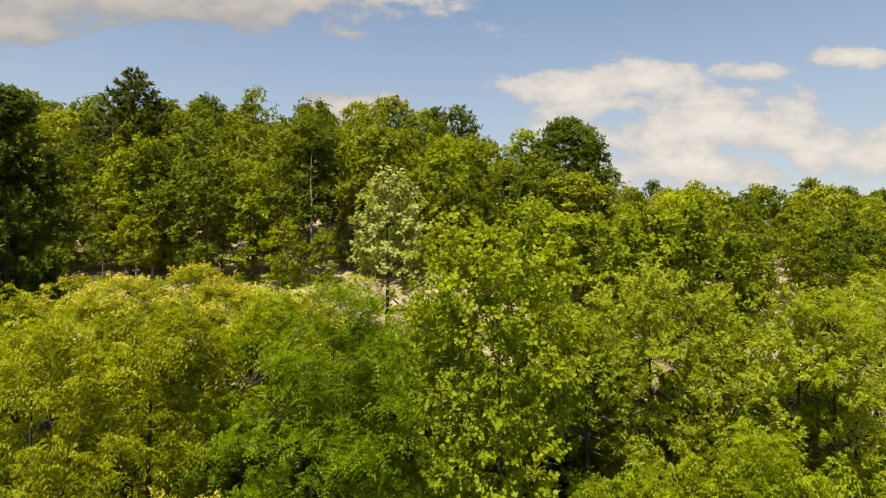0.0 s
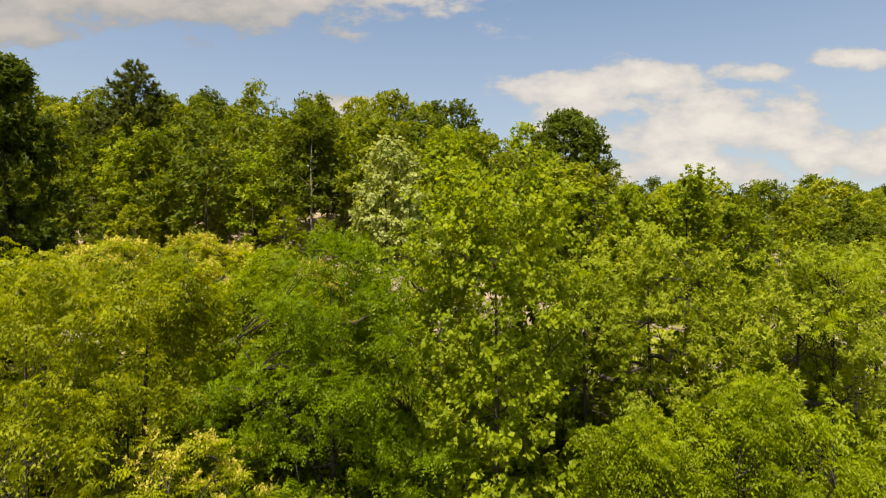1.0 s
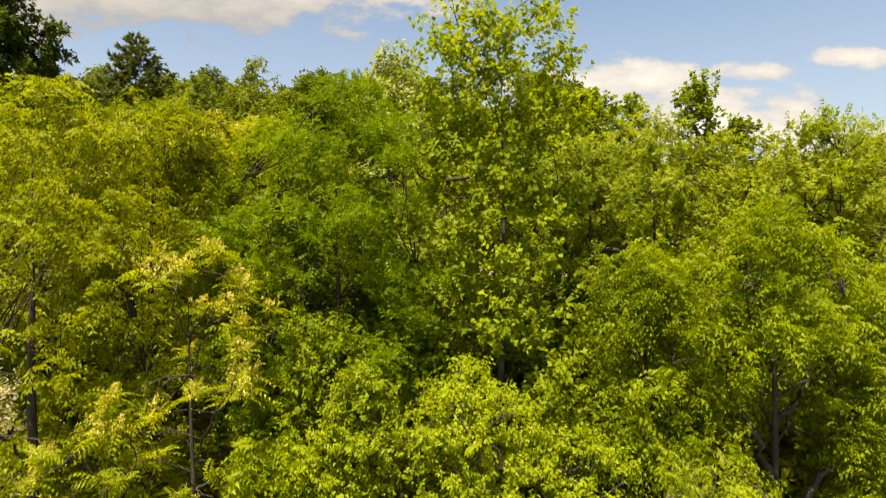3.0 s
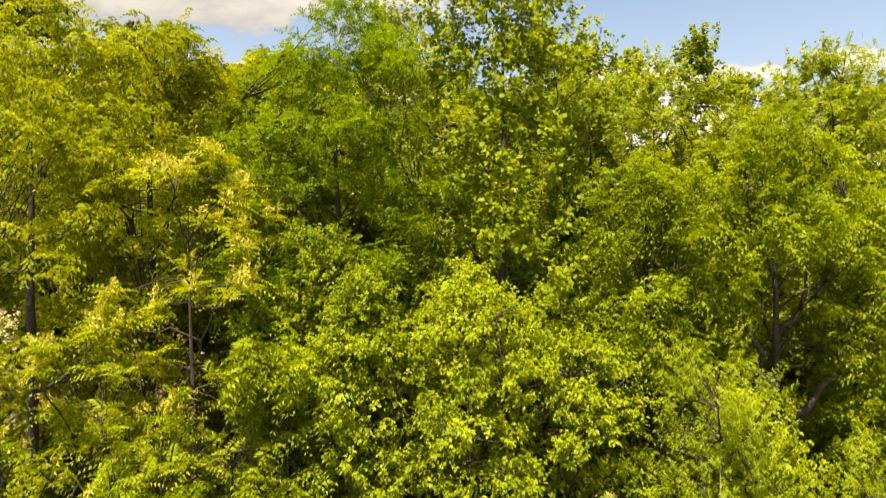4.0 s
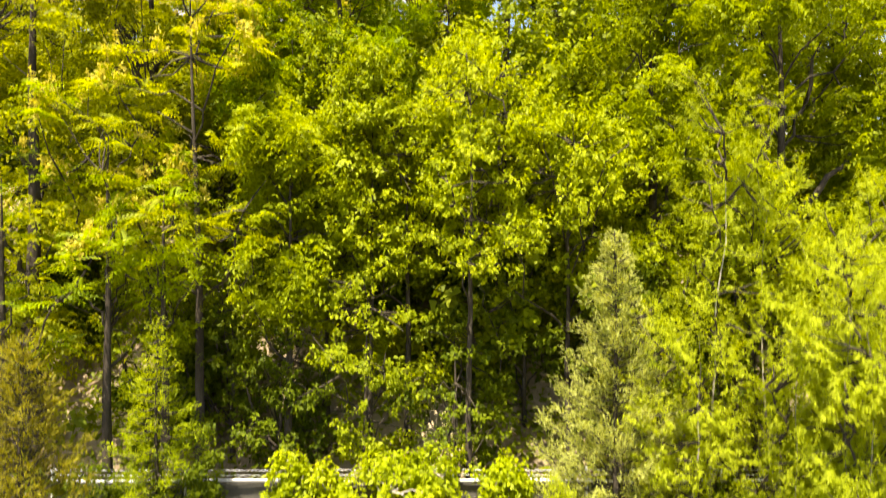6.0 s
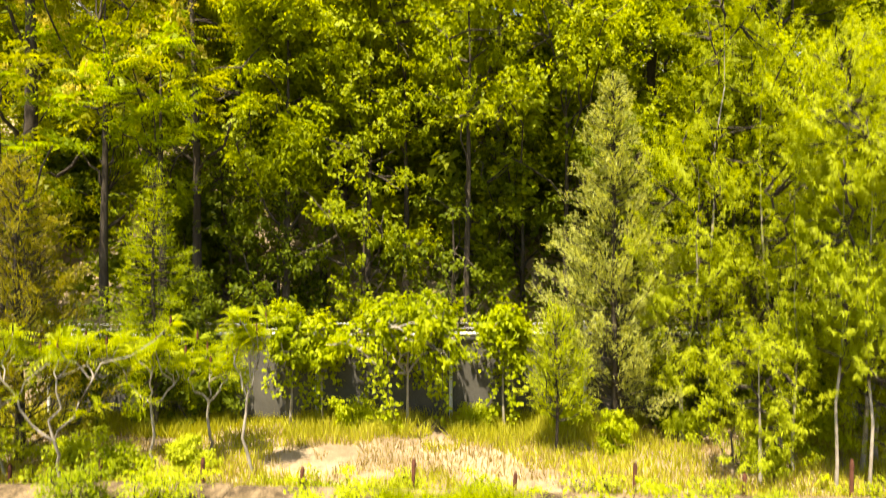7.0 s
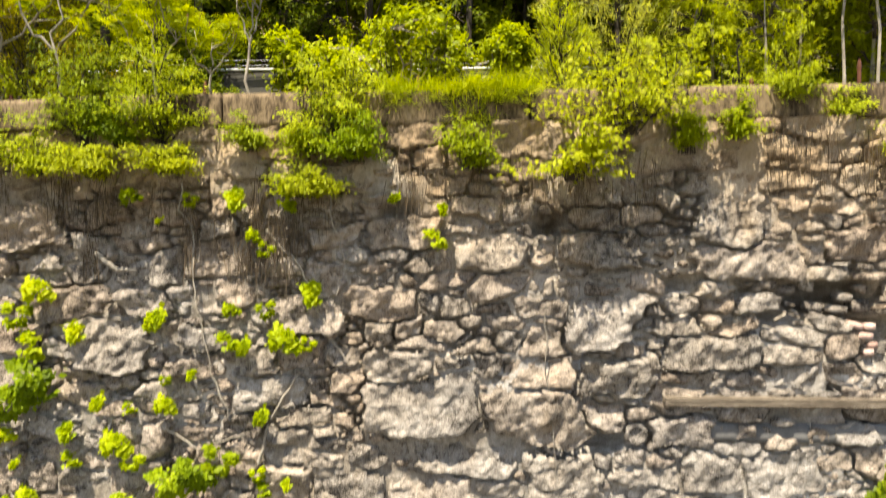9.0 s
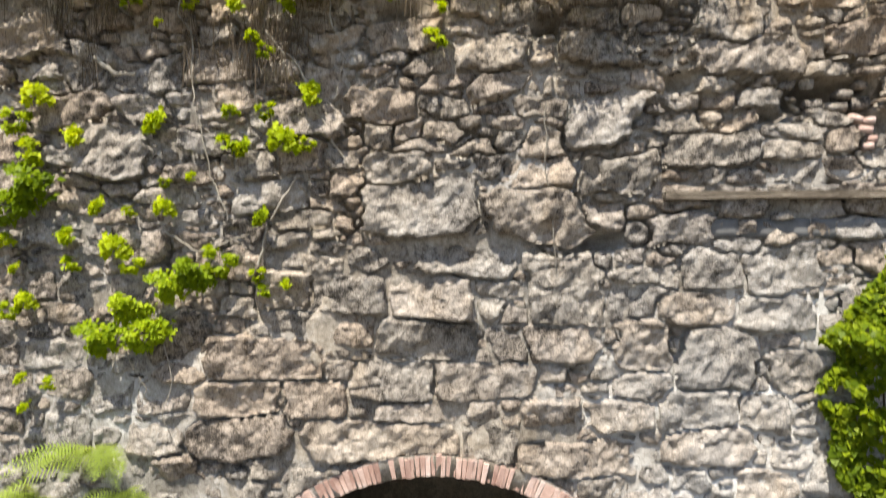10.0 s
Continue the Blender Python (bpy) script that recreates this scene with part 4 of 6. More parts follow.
def build_arch():
    rng = np.random.default_rng(8)
    depth = 0.24
    half = radians(78)
    count = int(2 * half * (ARCH_R - 0.11) / 0.058)
    for k in range(count):
        a = -half + 2 * half * (k + 0.5) / count
        me = arch_bricks[k % len(arch_bricks)]
        ob = part("brick", me, wall)
        r = ARCH_R - 0.115 + rng.normal(0, 0.006)
        x, z = ARCH_X + r * math.sin(a), ARCH_Z + r * math.cos(a)
        ob.matrix_basis = Matrix.Translation((x, float(face_y(x)) - 0.075 + rng.normal(0, 0.008), z)) @ Euler((0, a + rng.normal(0, 0.012), 0)).to_matrix().to_4x4()
    ring_m = Mass()
    a2 = np.linspace(-half, half, 90)
    rr = np.array([ARCH_R - 0.228, ARCH_R - 0.228, ARCH_R + 0.01])
    dd = np.array([0.16, -0.066, -0.066])
    gx = ARCH_X + rr[None] * np.sin(a2)[:, None]
    gp = np.stack([gx, face_y(gx) + dd[None], ARCH_Z + rr[None] * np.cos(a2)[:, None]], -1)
    ri, rj = np.meshgrid(np.arange(89), np.arange(2), indexing="ij")
    ring_m.add(gp, np.stack([ri * 3 + rj, ri * 3 + rj + 1, (ri + 1) * 3 + rj + 1, (ri + 1) * 3 + rj], -1).reshape(-1, 4))
    part("arch_mortar", ring_m.mesh("arch_mortar", M_MORTAR), wall, "pale mortar between the arch's bricks")
    # the vault behind, its sides and its end
    va = Mass()
    ang = np.concatenate([np.linspace(-np.pi / 2, np.pi / 2, 41)])
    r = ARCH_R - 0.235
    ring = [(ARCH_X - r, 0.0)] + [(ARCH_X + r * math.sin(a), ARCH_Z + r * math.cos(a)) for a in ang] + [(ARCH_X + r, 0.0)]
    ys = np.linspace(-0.02, 5.2, 12)
    pts = np.array([[(x, float(face_y(x)) + y, z) for x, z in ring] for y in ys])
    n, m = len(ys), len(ring)
    i, j = np.meshgrid(np.arange(n - 1), np.arange(m - 1), indexing="ij")
    va.add(pts, np.stack([i * m + j, i * m + j + 1, (i + 1) * m + j + 1, (i + 1) * m + j], -1).reshape(-1, 4))
    mid = np.array([[ARCH_X, float(face_y(ARCH_X)) + 5.2, 0.5]])
    end = np.concatenate([pts[-1], mid])
    c = len(end) - 1
    va.add(end, np.array([(c, q, q + 1, q + 1) for q in range(m - 1)])[:, [0, 1, 2, 2]])
    # the lining's colour carries the vault's shade
    me = va.mesh("vault", M_VAULT_SHADE, True)
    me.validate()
    part("vault", me, wall, "vault behind the arch, its shade coloured near-black")


def brick_mesh(seed):
    rng = np.random.default_rng(seed)
    bm = bmesh.new()
    bmesh.ops.create_cube(bm, size=1)
    for v in bm.verts:
        taper = 1.0 + 0.05 * (v.co.z > 0)
        v.co = Vector((v.co.x * 0.054 * taper, v.co.y * 0.22 + 0.11, v.co.z * 0.222)) + Vector(rng.normal(0, 0.005, 3))
    bmesh.ops.bevel(bm, geom=bm.edges[:], offset=0.005, segments=1, affect="EDGES")
    me = bpy.data.meshes.new("brick")
    bm.to_mesh(me)
    bm.free()
    me.materials.append(M_BRICK)
    return me


arch_bricks = [brick_mesh(s) for s in range(6)]


# ---------------------------------------------------------------- trees on the terrace and the bank
def tree_at(name, label, x, y, top, crown_base, radius, seed, mat, bark=M_BARK, category="tree", group="", **kw):
    z = float(terrain(x, y)) - 0.05
    meshes = tree_meshes(seed, top - z, crown_base - z, radius, mat, bark, **kw)
    return plant_tree(name, meshes, (x, y, z), label, category, group)


TULIP = dict(profile=tall_profile, clumps=200, tufts=5, leaves=16, clump_r=0.44, leaf=0.12, trunk_r=0.15, aspect=0.9, droop=0.35, flat=0.9, shoot=0.34, gaps=0.08)
tree_at("tulip_tree", "tall bright green tulip tree rising above the bank", 1.25, 14.5, 28.0, 12.8, 2.75, 1, M_TULIP, **dict(TULIP, profile=column_profile, clumps=540, tufts=6, leaves=13, window=(2.0, 5.0, 0.4)))
tree_at("locust_tree", "dark green locust tree with feathery leaves on the bank", -2.6, 15.0, 26.2, 16.2, 2.75, 2, M_LOCUST, clumps=330, tufts=7, leaves=6, clump_r=0.5, leaf=0.28, kind="frond", pairs=4, frond_width=0.26, slim=0.42, arch=0.3, flat=0.5, trunk_r=0.15, gaps=0.04, window=(3.0, 6.0, 0.5))
WALNUT = dict(gaps=0.06, clumps=250, tufts=5, leaves=6, clump_r=0.48, leaf=0.36, kind="frond", pairs=4, frond_width=0.29, slim=0.33, arch=0.75, shoot=0.22, trunk_r=0.19, flat=0.9)
for x, y, top, base, r, seed in ((-9.0, 13.3, 25.6, 13.0, 2.9, 3), (-7.3, 15.3, 25.7, 16.0, 2.5, 4), (-12.5, 16.0, 25.9, 15, 3.0, 5), (-5.0, 17.6, 25.7, 18, 2.3, 6)):
    tree_at("walnut_tree", "olive green broad tree with drooping leaves on the bank", x, y, top, base, r, seed, M_OLIVE if seed == 6 else M_WALNUT, group="broad trees on the bank", **dict(WALNUT, window=(5.0, 8.5, 0.9) if seed == 4 else None, forks=((6.0, -0.9, -0.2, 1.3, 0.10), (6.0, 0.7, -0.2, 1.4, 0.09)) if seed == 4 else ()))
BLOOM = dict(clumps=120, tufts=2.2, leaves=9, clump_r=0.5, leaf=0.46, kind="rosette", pairs=6, frond_width=0.26, slim=0.22, arch=0.4, shoot=0.12, flat=0.5, trunk_r=0.12, bloom=M_BLOOM, bloom_share=0.55)
for x, y, top, base, r, seed in ((-7.0, 18.8, 26.0, 21, 2.1, 7), (-11.0, 20.5, 26.1, 20, 2.6, 8), (-15.0, 24.0, 25.9, 21, 2.8, 9), (-10.0, 25.0, 26.3, 22, 2.2, 10), (-4.6, 20.5, 25.4, 21, 1.8, 51), (-19.5, 23, 25.9, 20, 2.6, 52)):
    tree_at("heaven_tree", "yellow-green feathery tree with cream blossom heads on the bank", x, y, top, base, r, seed, M_YELLOW, group="blossoming trees", **BLOOM)
for x, y, top, base, r, seed in ((-4.95, 12.3, 22.2, 15.0, 1.9, 11), (-6.5, 11.6, 18.9, 14.6, 1.4, 12), (-8.2, 11.2, 17.8, 13.6, 1.3, 13), (-5.3, 11.5, 17.6, 14.8, 1.0, 53)):
    tree_at("heaven_tree", "yellow-green feathery tree with pale blossom behind the fence", x, y, top, base, r, seed, M_YELLOW if seed == 11 else M_LOCUST, group="blossoming trees", **dict(BLOOM, clumps=70 if seed == 11 else 26, tufts=1.2, clump_r=0.4, leaf=0.45, flat=0.35, bloom_share=0.5))
M_VINE = leaf_material("young_maple_leaf", (0.13, 0.17, 0.005), (0.26, 0.315, 0.009), (0.42, 0.455, 0.02), 0.38)
LIME = dict(clumps=110, tufts=6, leaves=18, clump_r=0.40, leaf=0.085, trunk_r=0.08, flat=0.75, aspect=0.55, droop=0.7, shoot=0.26, gaps=0.05)
for x, y, top, base, r, seed in ((0.35, 12.0, 19.9, 15.2, 1.4, 14), (2.4, 12.7, 18.5, 14.9, 1.9, 15), (-2.7, 13.4, 20.7, 15.5, 1.3, 16), (-0.9, 13.0, 18.8, 15.2, 1.3, 17), (-1.7, 12.7, 19.7, 15.6, 1.0, 61), (5.9, 12.1, 17.2, 14.2, 1.1, 60)):
    tree_at("young_maple", "lime green young maple on the bank", x, y, top, base, r, seed, M_VINE, group="young maples", **dict(LIME, clumps=150, tufts=7, leaves=15, flat=0.6, gaps=0.0))
for x, y, top, base, r, seed in ((7.1, 13.5, 22.9, 17.6, 2.3, 18), (4.5, 13.8, 22.2, 14.5, 1.7, 19), (10.2, 13.2, 21.6, 13.5, 2.2, 20)):
    tree_at("walnut_tree", "yellow-green broad tree with dark forking limbs", x, y, top, base, r, seed, M_OLIVE, group="broad trees on the bank", **dict(WALNUT, gaps=0.15, leaf=0.34, window=(3.8, 8.6, 1.2) if seed == 18 else None, trunk_r=0.18,
            forks=((4.6, 1.5, -0.2, 1.7, 0.11), (5.4, -1.1, -0.1, 2.4, 0.10), (6.6, 1.0, 0.2, 2.0, 0.07)) if seed == 18 else ()))
tree_at("walnut_tree", "small walnut with light drooping leaves behind the fence", -3.25, 12.2, 18.7, 14.2, 1.0, 62, M_VINE, group="broad trees on the bank", **dict(WALNUT, clumps=70, clump_r=0.38, trunk_r=0.1))
CHERRY = dict(gaps=0.04, clumps=260, tufts=8, leaves=21, clump_r=0.47, leaf=0.13, kind="slip", trunk_r=0.16, flat=0.85, aspect=0.65, droop=0.35, shoot=0.4)
for x, y, top, base, r, seed in ((7.0, 20.5, 26.3, 17, 3.2, 21), (10.6, 18.0, 25.9, 16, 2.9, 22), (13.5, 20.0, 25.7, 16, 3.2, 23), (4.4, 18.6, 25.4, 17, 2.3, 24), (16.5, 23, 26, 17, 3.2, 25), (0.0, 21.5, 25.3, 18.5, 1.9, 57), (-3.2, 19.5, 24.2, 18.5, 1.6, 58)):
    tree_at("black_cherry", "grey-green spreading tree behind the bank", x, y, top, base, r, seed, M_GREY, group="spreading trees", **dict(CHERRY, window=(5.5, 8.5, 0.8), forks=((7.0, 1.5, -0.8, 0.5, 0.09), (6.5, -1.3, -0.6, 1.2, 0.08))))
tree_at("honey_locust", "airy light green tree with a thin crown", 11.3, 17.6, 26.1, 22, 1.7, 26, M_LIME, clumps=36, tufts=3, leaves=6, clump_r=0.55, leaf=0.34, kind="frond", pairs=5, frond_width=0.24, slim=0.28, flat=0.6, trunk_r=0.1)
tree_at("silver_poplar", "pale silvery poplar with leaves turned by the wind", -2.2, 25.5, 30.1, 19.5, 2.4, 27, M_PALE, clumps=190, tufts=5, leaves=14, clump_r=0.5, leaf=0.18, profile=tall_profile, trunk_r=0.18, aspect=0.7, flat=0.9, gaps=0.06)
for x, y, top, base, r, seed in ((10.4, 25.4, 29.3, 18, 1.7, 28), (7.9, 26.0, 28.6, 18, 1.5, 29), (5.6, 25.0, 28.4, 19, 1.6, 30), (3.6, 24.5, 28.9, 19, 1.6, 31), (13.0, 27, 27.8, 18, 2.0, 32)):
    tree_at("tulip_tree", "bright green narrow tulip tree on the slope", x, y, top, base, r, seed, M_TULIP, group="narrow tulip trees", **dict(TULIP, leaf=0.17, clumps=150))
for x, y, top, base, r, seed in ((-17.6, 24.6, 33.5, 21, 1.9, 33), (-21, 27, 31, 19, 3.2, 34)):
    tree_at("oak_tree", "tall dark green oak at the edge of the woods", x, y, top, base, r, seed, M_DARK, group="woodland trees", **dict(CHERRY, leaf=0.20))
# undergrowth behind the fence; M_SHADE saplings have shade put into their leaf colour
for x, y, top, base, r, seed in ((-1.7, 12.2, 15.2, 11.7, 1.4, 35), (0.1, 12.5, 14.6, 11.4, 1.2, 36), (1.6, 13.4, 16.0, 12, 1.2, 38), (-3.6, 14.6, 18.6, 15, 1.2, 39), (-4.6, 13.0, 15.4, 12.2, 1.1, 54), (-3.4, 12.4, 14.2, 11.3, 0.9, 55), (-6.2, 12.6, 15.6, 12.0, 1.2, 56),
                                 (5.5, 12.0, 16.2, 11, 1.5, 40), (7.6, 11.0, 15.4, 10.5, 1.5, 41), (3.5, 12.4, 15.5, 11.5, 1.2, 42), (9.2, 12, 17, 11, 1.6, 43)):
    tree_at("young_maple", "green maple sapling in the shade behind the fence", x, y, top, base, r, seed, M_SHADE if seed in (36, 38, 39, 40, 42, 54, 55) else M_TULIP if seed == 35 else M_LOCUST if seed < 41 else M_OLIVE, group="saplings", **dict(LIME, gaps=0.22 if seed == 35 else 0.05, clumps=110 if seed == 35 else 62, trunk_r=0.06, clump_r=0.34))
def conifer_at(name, label, x, y, top, crown_base, radius, seed, mat, **kw):
    z = float(terrain(x, y)) - 0.05
    return plant_tree(name, conifer_meshes(seed, top - z, crown_base - z, radius, mat, M_BARK, **kw), (x, y, z), label, "conifer")


conifer_at("cedar", "grey-green cedar with an open pointed crown", 2.72, 10.4, 16.0, 10.35, 1.5, 44, M_CEDAR, boughs=170, lift=0.55, step=0.05, per=12, leaf=0.085, power=0.85)
conifer_at("young_hemlock", "yellow-green pointed young hemlock by the fence", -5.0, 10.5, 14.5, 10.5, 1.25, 63, M_LIME, boughs=80, lift=0.12, step=0.05, leaf=0.075, per=12, trunk_r=0.05)
conifer_at("juniper", "brownish green juniper on the terrace", -6.25, 9.0, 14.4, 10.2, 1.25, 45, M_BROWN, boughs=120, lift=0.7, step=0.06, power=0.7, leaf=0.09)
conifer_at("young_pine", "small yellow-green pine sapling on the terrace", 1.55, 9.3, 12.15, 10.5, 0.55, 64, M_FEATHER, boughs=50, lift=0.8, step=0.05, power=0.6, leaf=0.10, trunk_r=0.03)
FEATHER = dict(clumps=130, tufts=5, leaves=34, clump_r=0.28, leaf=0.06, kind="slip", limbs=6, flat=1.2, trunk_r=0.034, profile=vase_profile, aspect=0.35, droop=0.9, shoot=0.3, limb_bark=M_BARK, wobble=0.035)
for x, y, top, base, r, seed in ((4.4, 10.6, 18.7, 12.0, 1.25, 46), (4.72, 7.8, 15.9, 11.6, 0.65, 47), (5.05, 7.7, 15.2, 11.6, 0.65, 49), (4.6, 8.4, 14.4, 11.4, 0.55, 59), (5.5, 8.5, 14.6, 11.0, 0.8, 48), (6.3, 9.6, 16.4, 11, 1.2, 50),
                                 (3.6, 9.7, 14.9, 10.8, 0.8, 83), (5.6, 10.6, 17.4, 10.9, 1.15, 84), (7.3, 10.3, 17.0, 10.8, 1.3, 85), (6.0, 8.9, 15.4, 10.5, 0.9, 86), (7.0, 9.3, 15.2, 10.6, 0.9, 87)):
    tree_at("honey_locust", "slender young tree with a pale trunk and feathery olive leaves", x, y, top, base, r, seed, M_FEATHER, M_PALEBARK, group="slender trees on the terrace", **dict(FEATHER, trunk_r=0.022 if y < 8.45 else 0.034, lean=(-0.05, 0) if seed == 49 else (0.02, 0), clumps=90 if y < 8.45 else 130))


# ---------------------------------------------------------------- woods on the hill
def build_woods():
    rng = np.random.default_rng(77)
    kinds = []
    for k, (mat, h, r, prof) in enumerate(((M_DARK, 17, 4.8, broad_profile), (M_MID, 16, 4.6, broad_profile), (M_DARK, 18, 4.4, round_profile), (M_DARK, 18, 4.6, broad_profile),
                                           (M_YELLOW, 15, 4.5, round_profile), (M_MID, 14, 5.0, broad_profile), (M_MID, 16, 4.4, round_profile), (M_OLIVE, 17, 4.2, broad_profile))):
        kinds.append(tree_meshes(200 + k, h, h * (0.34 if k in (1, 3, 6) else 0.12), r, mat, M_PALEBARK if k in (1, 3, 6) else M_BARK, profile=prof, clumps=130, tufts=6, leaves=6, clump_r=1.0, leaf=0.50, kind="slip", aspect=0.8, droop=0.3, shoot=0.5, flat=0.7, trunk_r=0.2, limbs=5, far=True))
    first = {}

    def place(x, y, k, s):
        z = float(terrain(x, y)) - 0.2
        m = pose(x, y, z, 0, 0, rng.uniform(0, 360)) @ Matrix.Scale(s, 4)
        if k not in first:
            first[k] = plant_tree("woodland_tree", kinds[k], (x, y, z), "broadleaf woodland tree in full summer leaf on the hillside", "tree", "woods on the hill")
            first[k].matrix_world = m
        else:
            c = copy_thing(first[k], m)
            c.matrix_basis = m

    for d, u1 in ((73, 0.42), (79.5, 0.42), (87, 0.42), (96, 0.42), (106, 0.2), (116, -0.02), (127, -0.15)):
        for u in np.arange(-0.80, u1, 6.3 / d):
            dd, uu = d + rng.uniform(-2.5, 2.5), u + rng.uniform(-2.2, 2.2) / d
            place(uu * dd, dd, int(rng.integers(0, 8)), rng.uniform(0.8, 1.12))
    for u in np.arange(-0.80, 0.5, 3.6 / 72):
        dd = rng.uniform(68, 76)
        place((u + rng.uniform(-0.02, 0.02)) * dd, dd, int(rng.integers(0, 8)), rng.uniform(0.3, 0.55))
    for u in np.arange(0.30, 0.80, 4.5 / 80):
        dd = rng.uniform(76, 84)
        place((u + rng.uniform(-0.02, 0.02)) * dd, dd, int(rng.integers(0, 8)), rng.uniform(0.35, 0.65))
    for d in (82, 91, 102, 116, 134, 156, 180):
        for u in np.arange(0.30, 0.80, 8.0 / d):
            dd, uu = d + rng.uniform(-4, 4), u + rng.uniform(-3, 3) / d
            place(uu * dd, dd, int(rng.integers(0, 8)), rng.uniform(0.8, 1.1))

    # single trees that stand out on the skyline
    for x, d, top, base, r, mat, prof, name, label, kw in (
            (17.6, 88, 45.4, 31, 7.4, M_DARK, round_profile, "oak_tree", "massive dark green domed oak on the ridge", dict(clumps=420, clump_r=1.1)),
            (-44.5, 88, 53.2, 38, 8.0, M_PINE, cone_profile, "white_pine", "dark layered pine standing above the woods", dict()),
            (-8.3, 105, 53.0, 40, 3.6, M_MID, round_profile, "elm_tree", "airy pale green elm on the ridge", dict(clumps=60, clump_r=1.1)),
            (-0.9, 103, 50.6, 40, 3.2, M_DARK, round_profile, "elm_tree", "airy dark green elm on the ridge", dict(clumps=55, clump_r=1.1)),
            (-40, 108, 53.5, 42, 2.6, M_DARK, tall_profile, "elm_tree", "airy dark green elm on the ridge", dict(clumps=50, clump_r=1.0))):
        z = float(terrain(x, d)) - 0.2
        if name == "white_pine":
            plant_tree(name, conifer_meshes(945, top - z, base - z, r, mat, M_BARK, boughs=120, leaf=0.6, per=22, step=0.22, lift=0.18, trunk_r=0.3, fluff=0.12, power=0.8), (x, d, z), label, "conifer")
            continue
        plant_tree(name, tree_meshes(int(abs(x) * 10) + 500, top - z, base - z, r, mat, M_BARK, profile=prof, tufts=7, leaves=9, leaf=0.42, kind="slip", aspect=0.8, droop=0.3, shoot=0.5, trunk_r=0.3, limbs=7, far=True, **kw), (x, d, z), label, "tree")


build_woods()


# ---------------------------------------------------------------- fence at the foot of the bank
FENCE_Y, FENCE_TOP = 11.15, 11.55


def build_fence():
    f = thing("fence", (0, FENCE_Y, 10.0), "grey screened wire fence with a galvanised top rail, overgrown with vines", "fence")
    rng = np.random.default_rng(31)
    for x in np.arange(-7.2, 9.7, 2.4):
        m = Mass()
        tube(m, [(x, 0, -0.3), (x, 0, 1.2), (x, 0, 1.74)], (0.03, 0.03, 0.03), 8)
        post = part("post", m.mesh("post", M_STEEL, True), f)
        m = Mass()
        tube(m, [(x, 0, 1.72), (x, 0, 1.77), (x, 0, 1.80)], (0.037, 0.034, 0.004), 8)
        part("post_cap", m.mesh("post_cap", M_STEEL, True), post)
    m = Mass()
    xs = np.linspace(-7.2, 9.6, 40)
    tube(m, np.stack([xs, np.full(40, -0.03), 1.55 + 0.012 * np.sin(xs * 1.3)], 1), np.full(40, 0.027), 8)
    part("top_rail", m.mesh("top_rail", M_STEEL, True), f)
    for k, z in enumerate((1.66, 1.75)):
        m = Mass()
        xs = np.linspace(-7.2, 9.6, 60)
        tube(m, np.stack([xs, np.full(60, -0.02), z - 0.02 * np.abs(np.sin(np.pi * (xs + 7.2) / 2.4))], 1), np.full(60, 0.005), 4)
        part("wire", m.mesh("wire", M_STEEL), f)
    # woven screen, sagging between the posts
    gx, gz = np.meshgrid(np.linspace(-7.2, 9.6, 150), np.linspace(0.05, 1.53, 16))
    gy = 0.045 + 0.02 * np.sin(np.pi * (gx + 7.2) / 2.4) ** 2 + 0.012 * np.sin(gx * 5) * np.sin(gz * 3)
    v = np.concatenate([np.stack([gx, gy, gz], -1).reshape(-1, 3), np.stack([gx, gy + 0.006, gz], -1).reshape(-1, 3)])
    i, j = np.meshgrid(np.arange(15), np.arange(149), indexing="ij")
    q = np.stack([i * 150 + j, i * 150 + j + 1, (i + 1) * 150 + j + 1, (i + 1) * 150 + j], -1).reshape(-1, 4)
    part("screen", mesh_of("screen", v, np.concatenate([q, q[:, ::-1] + 2400]), M_SCREEN, True), f, "dusty dark grey screen cloth")
    # diagonal chain wires
    m = Mass()
    for sg in (-1, 1):
        for x in np.arange(-8.7, 11.0, 0.09):
            a, b = np.array([x, 0.02, 0.05]), np.array([x + sg * 1.48, 0.02, 1.53])
            t = np.clip(np.array([(-7.2 - a[0]) / (b[0] - a[0]), (9.6 - a[0]) / (b[0] - a[0])]), 0, 1)
            t.sort()
            if t[1] - t[0] < 0.02:
                continue
            p, q2 = a + (b - a) * t[0], a + (b - a) * t[1]
            w = np.array([0.0022, 0, 0])
            m.add([p - w, p + w, q2 + w, q2 - w], [[0, 1, 2, 3]])
    tagged(part("chain_link", m.mesh("chain_link", M_DULLWIRE), f), "galvanised chain-link wire", kind="stuff")


M_DULLWIRE = surface("dull_wire", [(0.3, (0.07, 0.07, 0.066)), (0.7, (0.12, 0.12, 0.11))], 2, 20, 0.1, 0.001, rough=0.6)
M_SCREEN = surface("screen_cloth", [(0.3, (0.05, 0.048, 0.042)), (0.7, (0.11, 0.105, 0.092))], 1.2, 40, 0.3, 0.004, stretch=(1, 1, 0.6))
build_fence()

